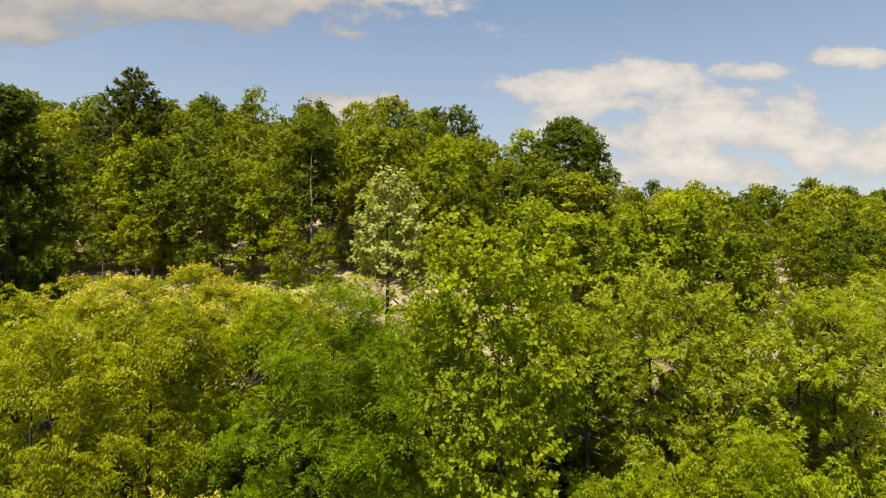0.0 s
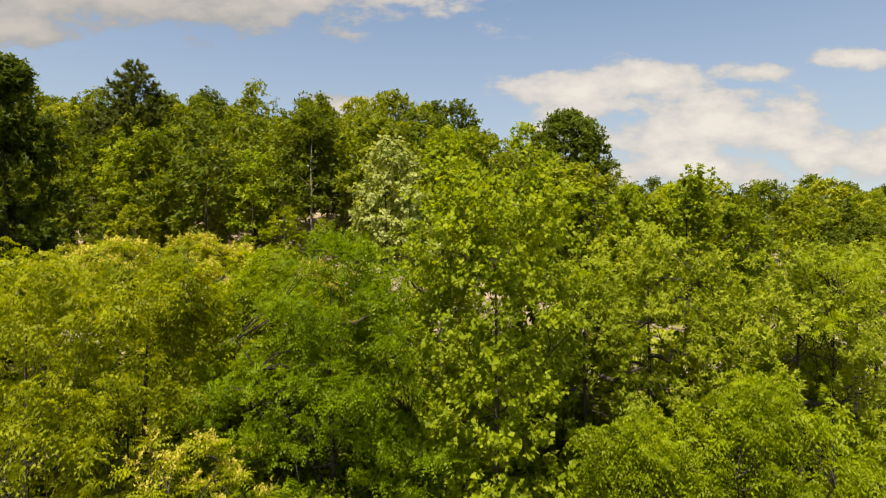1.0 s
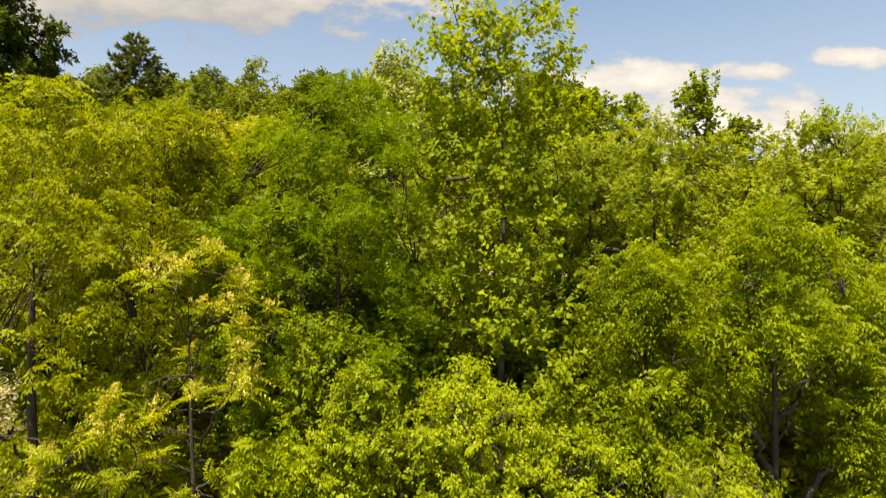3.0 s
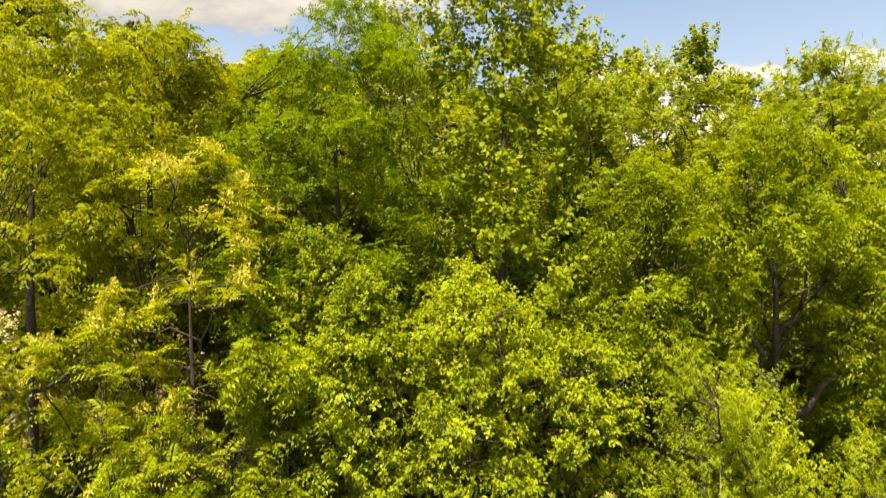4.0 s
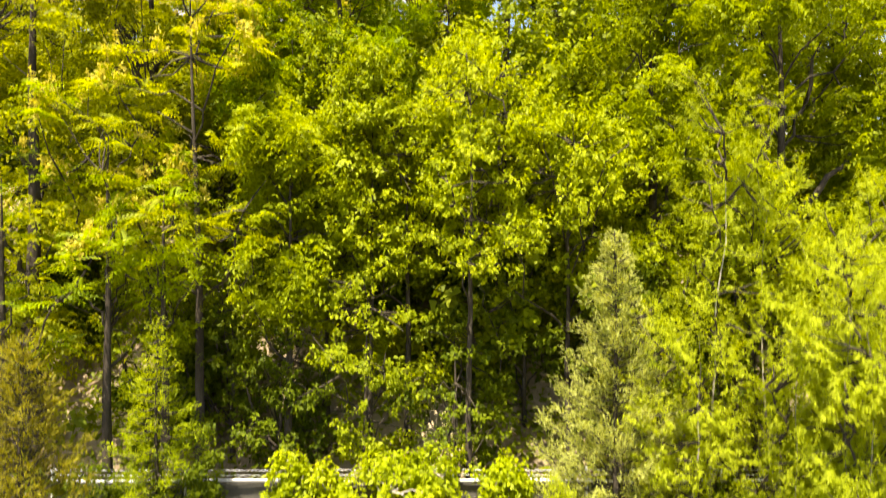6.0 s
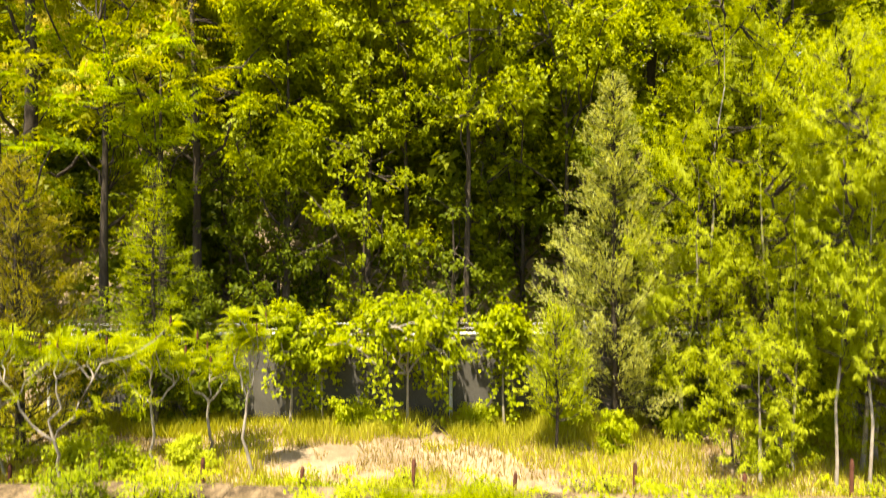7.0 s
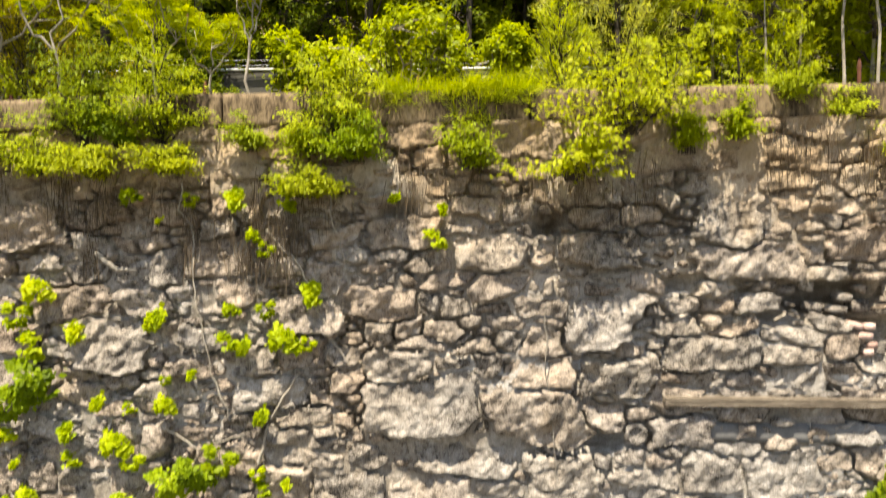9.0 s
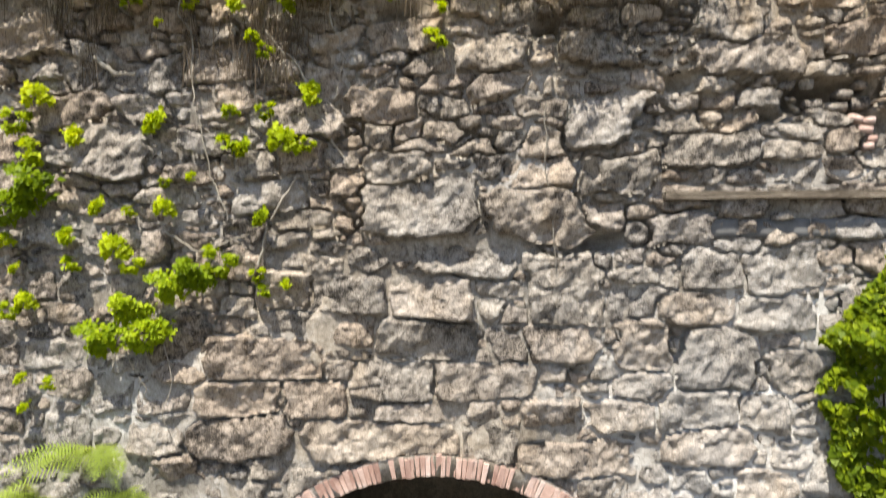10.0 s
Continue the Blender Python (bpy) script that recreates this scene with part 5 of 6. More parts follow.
# short rusty stanchions behind the coping
for x in (-5.7, -4.5, -3.17, -1.9, -0.5, 0.75, 2.2, 3.5, 4.75):
    m = Mass()
    h = 0.40 + 0.12 * math.sin(x * 7)
    tube(m, [(0, 0, -0.4), (0, 0, h * 0.5), (0.01, 0, h - 0.03), (0.01, 0, h)], (0.024, 0.024, 0.023, 0.015), 7)
    ob = thing("iron_stanchion", (x, float(face_y(x)) + 0.52, 10.02), "short rusty iron stanchion standing behind the coping", "post", "stanchions on the wall", turn=7 * x)
    part("shaft", m.mesh("shaft", M_RUST, True), ob)
    m = Mass()
    tube(m, [(0.01, 0, h * 0.8), (0.01, 0, h * 0.86)], (0.030, 0.030), 7)
    part("collar", m.mesh("collar", M_RUST, True), ob)


# ---------------------------------------------------------------- sumacs and vine-clad saplings on the terrace
def frond_spray(mass, tip, rng, count, length, pairs, lift=0.25):
    a = rng.uniform(0, 2 * np.pi, count)
    out = np.stack([np.cos(a), np.sin(a), rng.uniform(-0.25, 0.6, count) + lift], 1)
    leaf_fronds(mass, np.repeat(np.asarray(tip, float)[None], count, 0), unit(out), length * rng.uniform(0.7, 1.2, count), rng, pairs, 0.26)


def sumac(x, y, z, height, spread, seed, label, mat=None, first_fork=0.35):
    """A stem that forks in a V, then again, each tip with an umbrella of feathered leaves."""
    rng = np.random.default_rng(seed)
    ob = thing("sumac", (x, y, z), label, "small tree", "sumacs on the terrace")
    stem = Mass()
    fork = np.array([rng.normal(0, 0.06), rng.normal(0, 0.05), height * first_fork])
    tube(stem, bent((0, 0, -0.2), fork, rng, 0.05, 6), np.linspace(0.024, 0.018, 6), 7)
    part("trunk", stem.mesh("trunk", M_PALEBARK, True), ob)
    leaves, cones = Mass(), []
    for k in range(3):
        side = (-1, 1, 0.15)[k]
        mid = fork + np.array([side * spread * rng.uniform(0.28, 0.42), rng.normal(0, 0.15) * spread, height * (0.68 - first_fork) * rng.uniform(0.85, 1.15)])
        arm = Mass()
        tube(arm, bent(fork, mid, rng, 0.06, 6, -0.04), np.linspace(0.016, 0.010, 6), 6)
        part("limb", arm.mesh("limb", M_PALEBARK, True), ob)
        for q in range(3):
            end = mid + np.array([rng.normal(0, 0.28) * spread, rng.normal(0, 0.25) * spread, height * rng.uniform(0.12, 0.34)])
            tw = Mass()
            tube(tw, bent(mid, end, rng, 0.08, 5, -0.05), np.linspace(0.010, 0.006, 5), 5)
            part("branch", tw.mesh("branch", M_PALEBARK, True), ob)
            frond_spray(leaves, end, rng, 12, 0.30, 8)
            frond_spray(leaves, (mid + end) / 2, rng, 4, 0.24, 7)
            low = fork + (mid - fork) * rng.uniform(0.3, 1.0) + rng.normal(0, 0.12, 3) * spread * np.array([1.5, 1.5, 0.5])
            if q == 0:
                frond_spray(leaves, low, rng, 6, 0.24, 7)
            if rng.uniform() < 0.5:
                cn = Mass()
                tube(cn, [end, end + (0.0, 0, 0.06), end + (0.005, 0, 0.13)], (0.014, 0.02, 0.003), 6)
                cones.append(cn)
    part("crown", leaves.mesh("crown", mat or M_LIME), ob, "bright yellow-green feathered leaves")
    for cn in cones:
        part("fruit_cone", cn.mesh("fruit_cone", M_RUST, True), ob, "dull red upright seed head")
    return ob


M_SUMAC = leaf_material("sumac_leaf", (0.125, 0.165, 0.005), (0.265, 0.325, 0.010), (0.43, 0.465, 0.02), 0.38)
for x, y, h, sp, seed in ((-4.85, 7.72, 2.25, 1.15, 61), (-4.15, 8.8, 1.75, 0.95, 62), (-3.55, 8.9, 1.7, 0.8, 63), (-2.72, 8.4, 2.1, 0.45, 64), (-5.9, 8.2, 1.9, 1.1, 67)):
    sumac(x, y, float(terrain(x, y)), h, sp, seed, "forked sumac with pale stems and yellow-green feathered leaves", M_SUMAC, 0.3 if seed == 61 else 0.5)

VINE = dict(clumps=70, tufts=5, leaves=14, clump_r=0.22, leaf=0.10, trunk_r=0.03, flat=0.8, limbs=6, shoot=0.16, droop=0.5)


def vine_clad(x, y, top, r, seed, strands, spread=1.0):
    """A sapling under a mat of vine: a lumpy cap and strands of leaves hanging from its rim."""
    z = float(terrain(x, y)) - 0.05
    h = top - z
    ob = plant_tree("vine_clad_sapling", tree_meshes(seed, h, h * 0.58, r, M_SUMAC, M_PALEBARK, **dict(VINE, clumps=int(60 * r + 16), clump_r=0.2, gaps=0.05)), (x, y, z), "sapling smothered in bright yellow-green vine by the fence", "sapling", "saplings by the fence")
    rng = np.random.default_rng(seed + 7)
    m, st = Mass(), Mass()
    for k in range(strands):
        a = rng.uniform(0, 2 * np.pi)
        rad = r * rng.uniform(0.35, 1.05) * spread
        p0 = np.array([np.cos(a) * rad, np.sin(a) * rad * 0.7, h * rng.uniform(0.62, 0.85)])
        ln = h * rng.uniform(0.25, 0.62)
        line = bent(p0, p0 + np.array([rng.normal(0, 0.1), rng.normal(0, 0.08), -min(ln, p0[2] - 0.08)]), rng, 0.05, 6)
        tube(st, line, np.linspace(0.007, 0.003, 6), 4)
        n = int(16 + 34 * ln)
        t = rng.uniform(0, 1, n)
        p = np.stack([np.interp(t * 5, np.arange(6), line[:, c]) for c in range(3)], 1) + rng.normal(0, 1, (n, 3)) * (0.05 + 0.05 * (1 - t))[:, None]
        leaf_blades(m, p, TO_LIGHT + np.array([[0, -0.5, 0]]) + rng.normal(0, 0.5, p.shape), 0.085 * rng.uniform(0.55, 1.25, n), rng, 0.75, 1.2)
    part("vine_curtain", m.mesh("vine_curtain", M_SUMAC), ob)["kind"] = "stuff"
    part("brushwood", st.mesh("brushwood", M_BARK, True), ob)["kind"] = "stuff"


for x, y, top, r, seed, strands, spread in ((-0.75, 10.5, 12.2, 1.02, 71, 24, 0.95), (-2.78, 10.75, 12.05, 0.36, 72, 9, 1.0), (-2.25, 10.85, 11.8, 0.26, 73, 6, 1.0), (0.9, 10.6, 12.05, 0.45, 74, 7, 0.9)):
    vine_clad(x, y, top, r, seed, strands, spread)
for x, y, top, base, r, seed in ((3.9, 8.0, 12.0, 10.3, 0.6, 77), (5.6, 7.8, 12.6, 10.3, 0.7, 78), (4.9, 9.3, 13.2, 10.4, 0.8, 79), (6.6, 8.4, 12.4, 10.3, 0.8, 80), (-6.9, 8.0, 12.0, 10.2, 0.8, 82)):
    tree_at("willow_sapling", "slender willow sapling with fine olive leaves on the terrace", x, y, top, base, r, seed, M_FEATHER, M_PALEBARK, "sapling", "willow saplings", **dict(VINE, clumps=75, tufts=4, leaves=28, leaf=0.06, kind="slip", limbs=4, aspect=0.35, droop=0.9, shoot=0.25, flat=1.1, limb_bark=M_BARK))


# ---------------------------------------------------------------- shrubs along the wall's top
def shrub_meshes(seed, r, h, mat, leaf=0.05, clumps=40, leaves=150, kind="blade", stems=7, far=False):
    rng = np.random.default_rng(seed)
    dr = ball(rng, clumps)
    lob = 0.75 + 0.35 * np.sin(3 * np.arctan2(dr[:, 2], dr[:, 0]) + seed) + 0.2 * rng.normal(0, 1, clumps)
    cen = dr * (rng.uniform(0.15, 1, clumps) ** 0.5 * lob)[:, None] * np.array([r * 1.15, r * 0.6, h * 0.6]) + np.array([0, 0, h * 0.5])
    crown, wood = Mass(), []
    for k in range(stems):
        w = Mass()
        tube(w, bent((rng.normal(0, 0.05), 0.05, -0.1), cen[k], rng, 0.08, 5), np.linspace(0.012, 0.005, 5), 5)
        wood.append(("stem", w.mesh("stem", M_BARK, True)))
    idx = np.repeat(np.arange(clumps), leaves)
    d = ball(rng, len(idx))
    pos = cen[idx] + d * rng.uniform(0.2, 1, (len(idx), 1)) * min(0.3 * r + 0.03, 0.34) * np.array([1, 1, 0.7])
    if kind == "blade":
        (leaf_points if far else leaf_blades)(crown, pos, d * 0.6 + TO_LIGHT * 0.7 + rng.normal(0, 0.45, d.shape), leaf * rng.uniform(0.5, 1.35, len(idx)), rng, 0.6, 0.7)
    else:
        leaf_fronds(crown, pos, d + np.array([[0, 0, 0.3]]), leaf * rng.uniform(0.7, 1.3, len(idx)), rng, 4)
    return [("crown", crown.mesh("crown", mat))] + wood


def sprig_meshes(seed, r, h, mat, leaf=0.07, stems=16, sprays=6, per=15):
    """Arching stems from one root, each with flat sprays of leaves in tiers and gaps between them."""
    rng = np.random.default_rng(seed)
    crown, wood = Mass(), []
    for k in range(stems):
        a = rng.uniform(0, 2 * np.pi)
        reach = rng.uniform(0.35, 1.1)
        end = np.array([np.cos(a) * r * 1.15 * reach, np.sin(a) * r * 0.62 * reach - 0.28 * r, h * rng.uniform(0.12, 1.05) * (1.15 - 0.45 * reach)])
        line = bent((rng.normal(0, 0.05), 0.06, -0.05), end, rng, 0.07, 7, 0.12)
        w = Mass()
        tube(w, line, np.linspace(0.009, 0.003, 7), 4)
        wood.append(("stem", w.mesh("stem", M_BARK, True)))
        for q in range(sprays):
            t = 1 - 0.75 * (q / sprays) + rng.uniform(-0.05, 0.05)
            at = np.array([np.interp(t * 6, np.arange(7), line[:, c]) for c in range(3)]) + rng.normal(0, 0.3, 3) * r * 0.28 * np.array([1, 1, 0.5])
            n = int(per * rng.uniform(0.5, 1.4))
            sp = rng.uniform(0.03, 0.075) + 0.06 * r
            off = rng.normal(0, 1, (n, 3)) * np.array([[sp, sp, sp * 0.30]])
            off[:, 2] -= 0.35 * np.hypot(off[:, 0], off[:, 1])
            up = TO_LIGHT + np.array([[0, -0.15, 0.2]]) + off * 2 + rng.normal(0, 0.32, (n, 3))
            leaf_blades(crown, at + off, up, leaf * rng.uniform(0.55, 1.3, n), rng, 0.5, 0.5)
    return [("crown", crown.mesh("crown", mat))] + wood


def wall_shrub(x, dy, z, r, h, mat, seed, label, **kw):
    return plant_tree("shrub", sprig_meshes(seed, r, h, mat, **kw), (x, float(face_y(x)) + dy - 0.08, z), label, "shrub", "shrubs on the wall")


M_GOLD = leaf_material("golden_leaf", (0.15, 0.185, 0.005), (0.30, 0.345, 0.010), (0.46, 0.475, 0.02), 0.4)
GREEN_SHRUB = "leafy green shrub hanging over the coping"
# x, distance from the face, foot, half width, height
for x, dy, z, r, h, mat, seed in ((-4.35, -0.05, 9.6, 0.46, 1.2, M_LIME, 101), (-3.45, -0.05, 9.6, 0.5, 1.25, M_LIME, 102), (-3.9, -0.08, 9.55, 0.35, 0.65, M_LOCUST, 103), (-4.95, -0.12, 9.25, 0.35, 0.5, M_SUMAC, 104),
                                  (-4.2, -0.15, 9.2, 0.4, 0.4, M_GOLD, 105), (-3.35, -0.15, 9.25, 0.35, 0.35, M_GOLD, 106), (-2.4, -0.1, 9.5, 0.2, 0.42, M_SUMAC, 107), (-1.4, -0.05, 9.7, 0.44, 1.0, M_SUMAC, 108),
                                  (-1.2, -0.12, 9.35, 0.40, 0.55, M_LOCUST, 109), (-1.75, -0.12, 9.45, 0.3, 0.45, M_SUMAC, 110), (-1.7, -0.18, 8.95, 0.36, 0.5, M_GOLD, 111), (0.12, -0.12, 9.25, 0.26, 0.6, M_LIME, 112),
                                  (3.05, -0.08, 9.55, 0.13, 0.5, M_LIME, 113), (2.5, -0.08, 9.4, 0.14, 0.5, M_LIME, 114), (3.7, 0.1, 9.95, 0.28, 0.5, M_FEATHER, 115), (4.2, 0.1, 9.8, 0.2, 0.35, M_FEATHER, 118), (4.9, -0.12, 9.25, 0.38, 0.55, M_SUMAC, 119), (-5.6, -0.1, 9.4, 0.5, 0.8, M_LIME, 120)):
    wall_shrub(x, dy, z, r, h, mat, seed, GREEN_SHRUB, stems=int(6 + 36 * r), leaf=0.046, per=32)
LIME_SAPLING = "bright lime sapling with flat sprays growing out of the wall's top"
wall_shrub(1.85, -0.15, 9.6, 0.92, 1.3, M_GOLD, 116, LIME_SAPLING, stems=26, sprays=6, per=15, leaf=0.075)
wall_shrub(1.2, -0.2, 9.1, 0.6, 0.7, M_GOLD, 117, LIME_SAPLING, stems=19, sprays=5, per=15, leaf=0.075)


# scrub in front of the fence, leaves coloured dark as if in shade
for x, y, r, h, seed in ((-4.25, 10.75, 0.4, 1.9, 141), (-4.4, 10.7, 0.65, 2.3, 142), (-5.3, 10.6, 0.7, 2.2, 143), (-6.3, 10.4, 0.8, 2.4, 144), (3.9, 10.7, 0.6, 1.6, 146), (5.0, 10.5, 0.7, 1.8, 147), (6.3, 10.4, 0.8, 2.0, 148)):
    plant_tree("scrub_bush", shrub_meshes(seed, r, h, M_SHADE, leaf=0.075, clumps=70, leaves=70, stems=6, far=True), (x, y, float(terrain(x, y)) - 0.05), "scrub bush grown up against the fence, shade put into its dark green leaves", "bush", "scrub along the fence")


# weeds and seedlings between them
for x, y, r, h, seed in ((-4.4, 8.3, 0.4, 0.5, 121), (-3.6, 8.5, 0.35, 0.45, 122), (-5.2, 8.6, 0.45, 0.6, 124), (-6.2, 8.2, 0.6, 0.9, 126),
                         (-1.6, 10.6, 0.5, 0.5, 127), (0.4, 10.7, 0.5, 0.45, 128), (1.9, 10.2, 0.5, 0.7, 129), (3.6, 9.6, 0.5, 0.8, 130), (5.2, 9.0, 0.6, 0.9, 131), (4.2, 8.3, 0.35, 0.5, 132), (2.4, 9.3, 0.3, 0.7, 133)):
    plant_tree("weed_clump", shrub_meshes(seed, r, h, M_SUMAC if seed % 2 else M_FEATHER, leaf=0.05, clumps=30, leaves=90, stems=4), (x, y, float(terrain(x, y)) - 0.03), "bright yellow-green weeds on the terrace", "weeds", "weeds on the terrace")


for i, x in enumerate((-5.4, -4.7, -3.9, -3.3, -2.4, -1.7, -1.1, -0.6, 0.3, 1.0, 1.7, 2.6, 3.1, 3.9, 4.6, 5.2)):
    r = 0.22 + 0.10 * math.sin(i * 2.7)
    y = float(face_y(x)) + 0.62 + 0.12 * math.sin(i * 1.9)
    plant_tree("weed_clump", sprig_meshes(150 + i, r * 1.1, r * 1.2, (M_SUMAC, M_FEATHER, M_LIME)[i % 3], leaf=0.05, stems=9, sprays=4, per=12), (x, y, float(terrain(x, y)) - 0.03), "bright yellow-green weeds along the coping", "weeds", "weeds on the terrace")


# ---------------------------------------------------------------- grass
def blades(mass, x, y, z, h, rng, lean=0.35, width=0.012, droop=None):
    n = len(x)
    a = rng.uniform(0, 2 * np.pi, n)
    s = np.stack([np.cos(a), np.sin(a), np.zeros(n)], 1) * width
    p = np.stack([x, y, z], 1)
    tipd = rng.normal(0, lean, (n, 3)) * h[:, None]
    tipd[:, 2] = h
    if droop is not None:
        tipd = tipd * np.array([[1, 1, 0]]) + droop[None] * h[:, None]
    v = np.stack([p - s, p + s, p + tipd], 1)
    mass.add(v.reshape(-1, 3), np.arange(3 * n).reshape(-1, 3))


def build_grass():
    rng = np.random.default_rng(41)
    for name, mat, n, hh, y0, y1, label in (("grass", M_GRASS, 42000, (0.05, 0.22), 0.42, 3.9, "yellow-green grass on the terrace"), ("dry_grass", M_DRYGRASS, 30000, (0.04, 0.16), 0.42, 3.9, "straw-coloured dry grass on the terrace"),
                                            ("tall_grass", M_GRASS, 26000, (0.08, 0.32), 2.6, 3.95, "fresh tall weeds at the foot of the fence")):
        x = rng.uniform(-8.5, 9.5, n)
        y = face_y(x) + rng.uniform(y0, y1, n)
        patch = fractal(x, y, 0.7, 43 + len(name), 3)
        keep = patch > (-0.2 if name != "grass" else -0.12)
        x, y = x[keep], y[keep]
        m = Mass()
        blades(m, x, y, terrain(x, y) - 0.02, rng.uniform(*hh, len(x)), rng)
        tagged(new(name, m.mesh(name, mat)), label, "grass", kind="stuff")
    # grass hanging over the coping in loose tussocks
    m = Mass()
    for cx0, w, z0, cnt in ((-0.1, 0.75, 10.10, 46), (0.6, 0.35, 10.08, 14), (0.2, 0.25, 9.78, 10), (-0.75, 0.2, 10.1, 8)):
        for q in range(cnt):
            tx, tz, n = cx0 + rng.uniform(-w, w), z0 + rng.normal(0, 0.05), int(rng.uniform(50, 110))
            ln = rng.uniform(0.14, 0.34)
            x = tx + rng.normal(0, 0.05, n)
            down = rng.uniform(0, 1, n) < 0.55
            for sel, way in ((down, (0.0, -0.45, -0.45)), (~down, (rng.normal(0, 0.2), -0.15, 0.6))):
                k = int(sel.sum())
                blades(m, x[sel], face_y(x[sel]) + rng.uniform(-0.06, 0.16, k), np.full(k, tz) + rng.uniform(-0.04, 0.04, k), ln * rng.uniform(0.5, 1.25, k), rng, 0.5, 0.006, np.array(way))
    tagged(new("hanging_grass", m.mesh("hanging_grass", M_LIME)), "long grass trailing down over the wall's top", "grass", kind="stuff")
    # dead stems and roots hanging down the stones; they also darken shrub-shadow streaks
    m = Mass()
    for cx0, w, z0, cnt, ln in ((-4.6, 1.2, 9.15, 230, 0.7), (-3.2, 1.0, 9.0, 130, 0.6), (-1.9, 0.5, 8.9, 130, 0.6), (-2.9, 1.6, 8.5, 380, 0.7), (0.6, 0.8, 9.15, 130, 0.4), (1.6, 0.6, 9.1, 170, 0.45), (3.7, 0.4, 9.35, 170, 0.5), (4.5, 0.4, 9.3, 100, 0.5), (-0.4, 0.3, 9.2, 140, 0.4)):
        tuft = rng.uniform(-w, w, 9)
        x = cx0 + tuft[rng.integers(0, 9, cnt)] + rng.normal(0, 0.07, cnt)
        blades(m, x, face_y(x) - 0.13 + rng.uniform(-0.06, 0.06, cnt), z0 + rng.uniform(-0.35, 0.3, cnt), rng.uniform(0.1, ln, cnt), rng, 0.14, 0.004, np.array([0, -0.02, -1.0]))
    tagged(new("dead_vine_stems", m.mesh("dead_vine_stems", M_DEADVINE)), "dry brown stems and roots down the stone wall, standing in for shrub shadows too", "dead vines", kind="stuff")
    # undergrowth and litter on the bank
    n = 75000
    x, y = rng.uniform(-24, 24, n), 11.6 + 18 * rng.uniform(0, 1, n) ** 1.2
    keep = fractal(x, y, 0.35, 47, 3) > -0.25
    x, y = x[keep], y[keep]
    m = Mass()
    p = np.stack([x, y, terrain(x, y) + rng.uniform(0.02, 0.5, len(x))], 1)
    leaf_points(m, p, rng.normal(0, 0.5, p.shape) + TO_LIGHT, rng.uniform(0.12, 0.26, len(x)), rng)
    tagged(new("undergrowth", m.mesh("undergrowth", M_DARK)), "low dark green undergrowth on the bank", "undergrowth", kind="stuff")
    n = 30000
    x, y = rng.uniform(-55, 55, n), rng.uniform(30, 74, n)
    keep = fractal(x, y, 0.12, 49, 3) > 0.05
    x, y = x[keep], y[keep]
    m = Mass()
    p = np.stack([x, y, terrain(x, y) + rng.uniform(0.05, 0.6, len(x))], 1)
    leaf_points(m, p, rng.normal(0, 0.5, p.shape) + TO_LIGHT, rng.uniform(0.3, 0.7, len(x)), rng)
    tagged(new("meadow_weeds", m.mesh("meadow_weeds", M_OLIVE)), "patchy weeds over the bare clearing", "weeds", kind="stuff")


build_grass()


def build_bank_shrubs():
    rng = np.random.default_rng(51)
    # first and last shrub take the leaf colour that holds painted shade
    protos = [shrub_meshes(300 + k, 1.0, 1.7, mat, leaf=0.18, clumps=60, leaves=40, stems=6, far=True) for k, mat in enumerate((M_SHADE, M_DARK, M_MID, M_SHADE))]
    first = {}
    spots = [(-1.6, 14.6), (-2.2, 15.6), (-0.9, 15.2), (0.8, 15.8), (4.8, 14.9), (5.7, 15.3), (-1.2, 13.8), (6.3, 14.5), (-1.0, 17.5), (0.2, 16.3), (2.6, 16.8), (-0.2, 19), (3.2, 19.5), (-4.3, 15.6), (-3.6, 19), (1.4, 21.5), (-6, 13.2), (-9.6, 12.2), (5.8, 16), (8.2, 16.5), (3.4, 14.4), (-1.6, 21.8), (6, 23), (-4.4, 22.5)]
    spots += [(rng.uniform(-20, 20), rng.uniform(13, 32)) for _ in range(70)]
    small = len(spots)
    spots += [(rng.uniform(1.5, 19), rng.uniform(16.5, 30)) for _ in range(34)] + [(rng.uniform(-14, 1), rng.uniform(18, 32)) for _ in range(16)]
    for i, (x, y) in enumerate(spots):
        k = i % 4
        m = pose(x, y, float(terrain(x, y)) - 0.1, 0, 0, rng.uniform(0, 360)) @ Matrix.Scale(rng.uniform(0.8, 1.5) if i < small else rng.uniform(1.8, 2.6), 4)
        if k not in first:
            first[k] = plant_tree("bank_shrub", protos[k], (0, 0, 0), "dense green shrub on the wooded bank", "shrub", "shrubs on the bank")
            first[k].matrix_world = m
        else:
            copy_thing(first[k], m).matrix_basis = m


build_bank_shrubs()


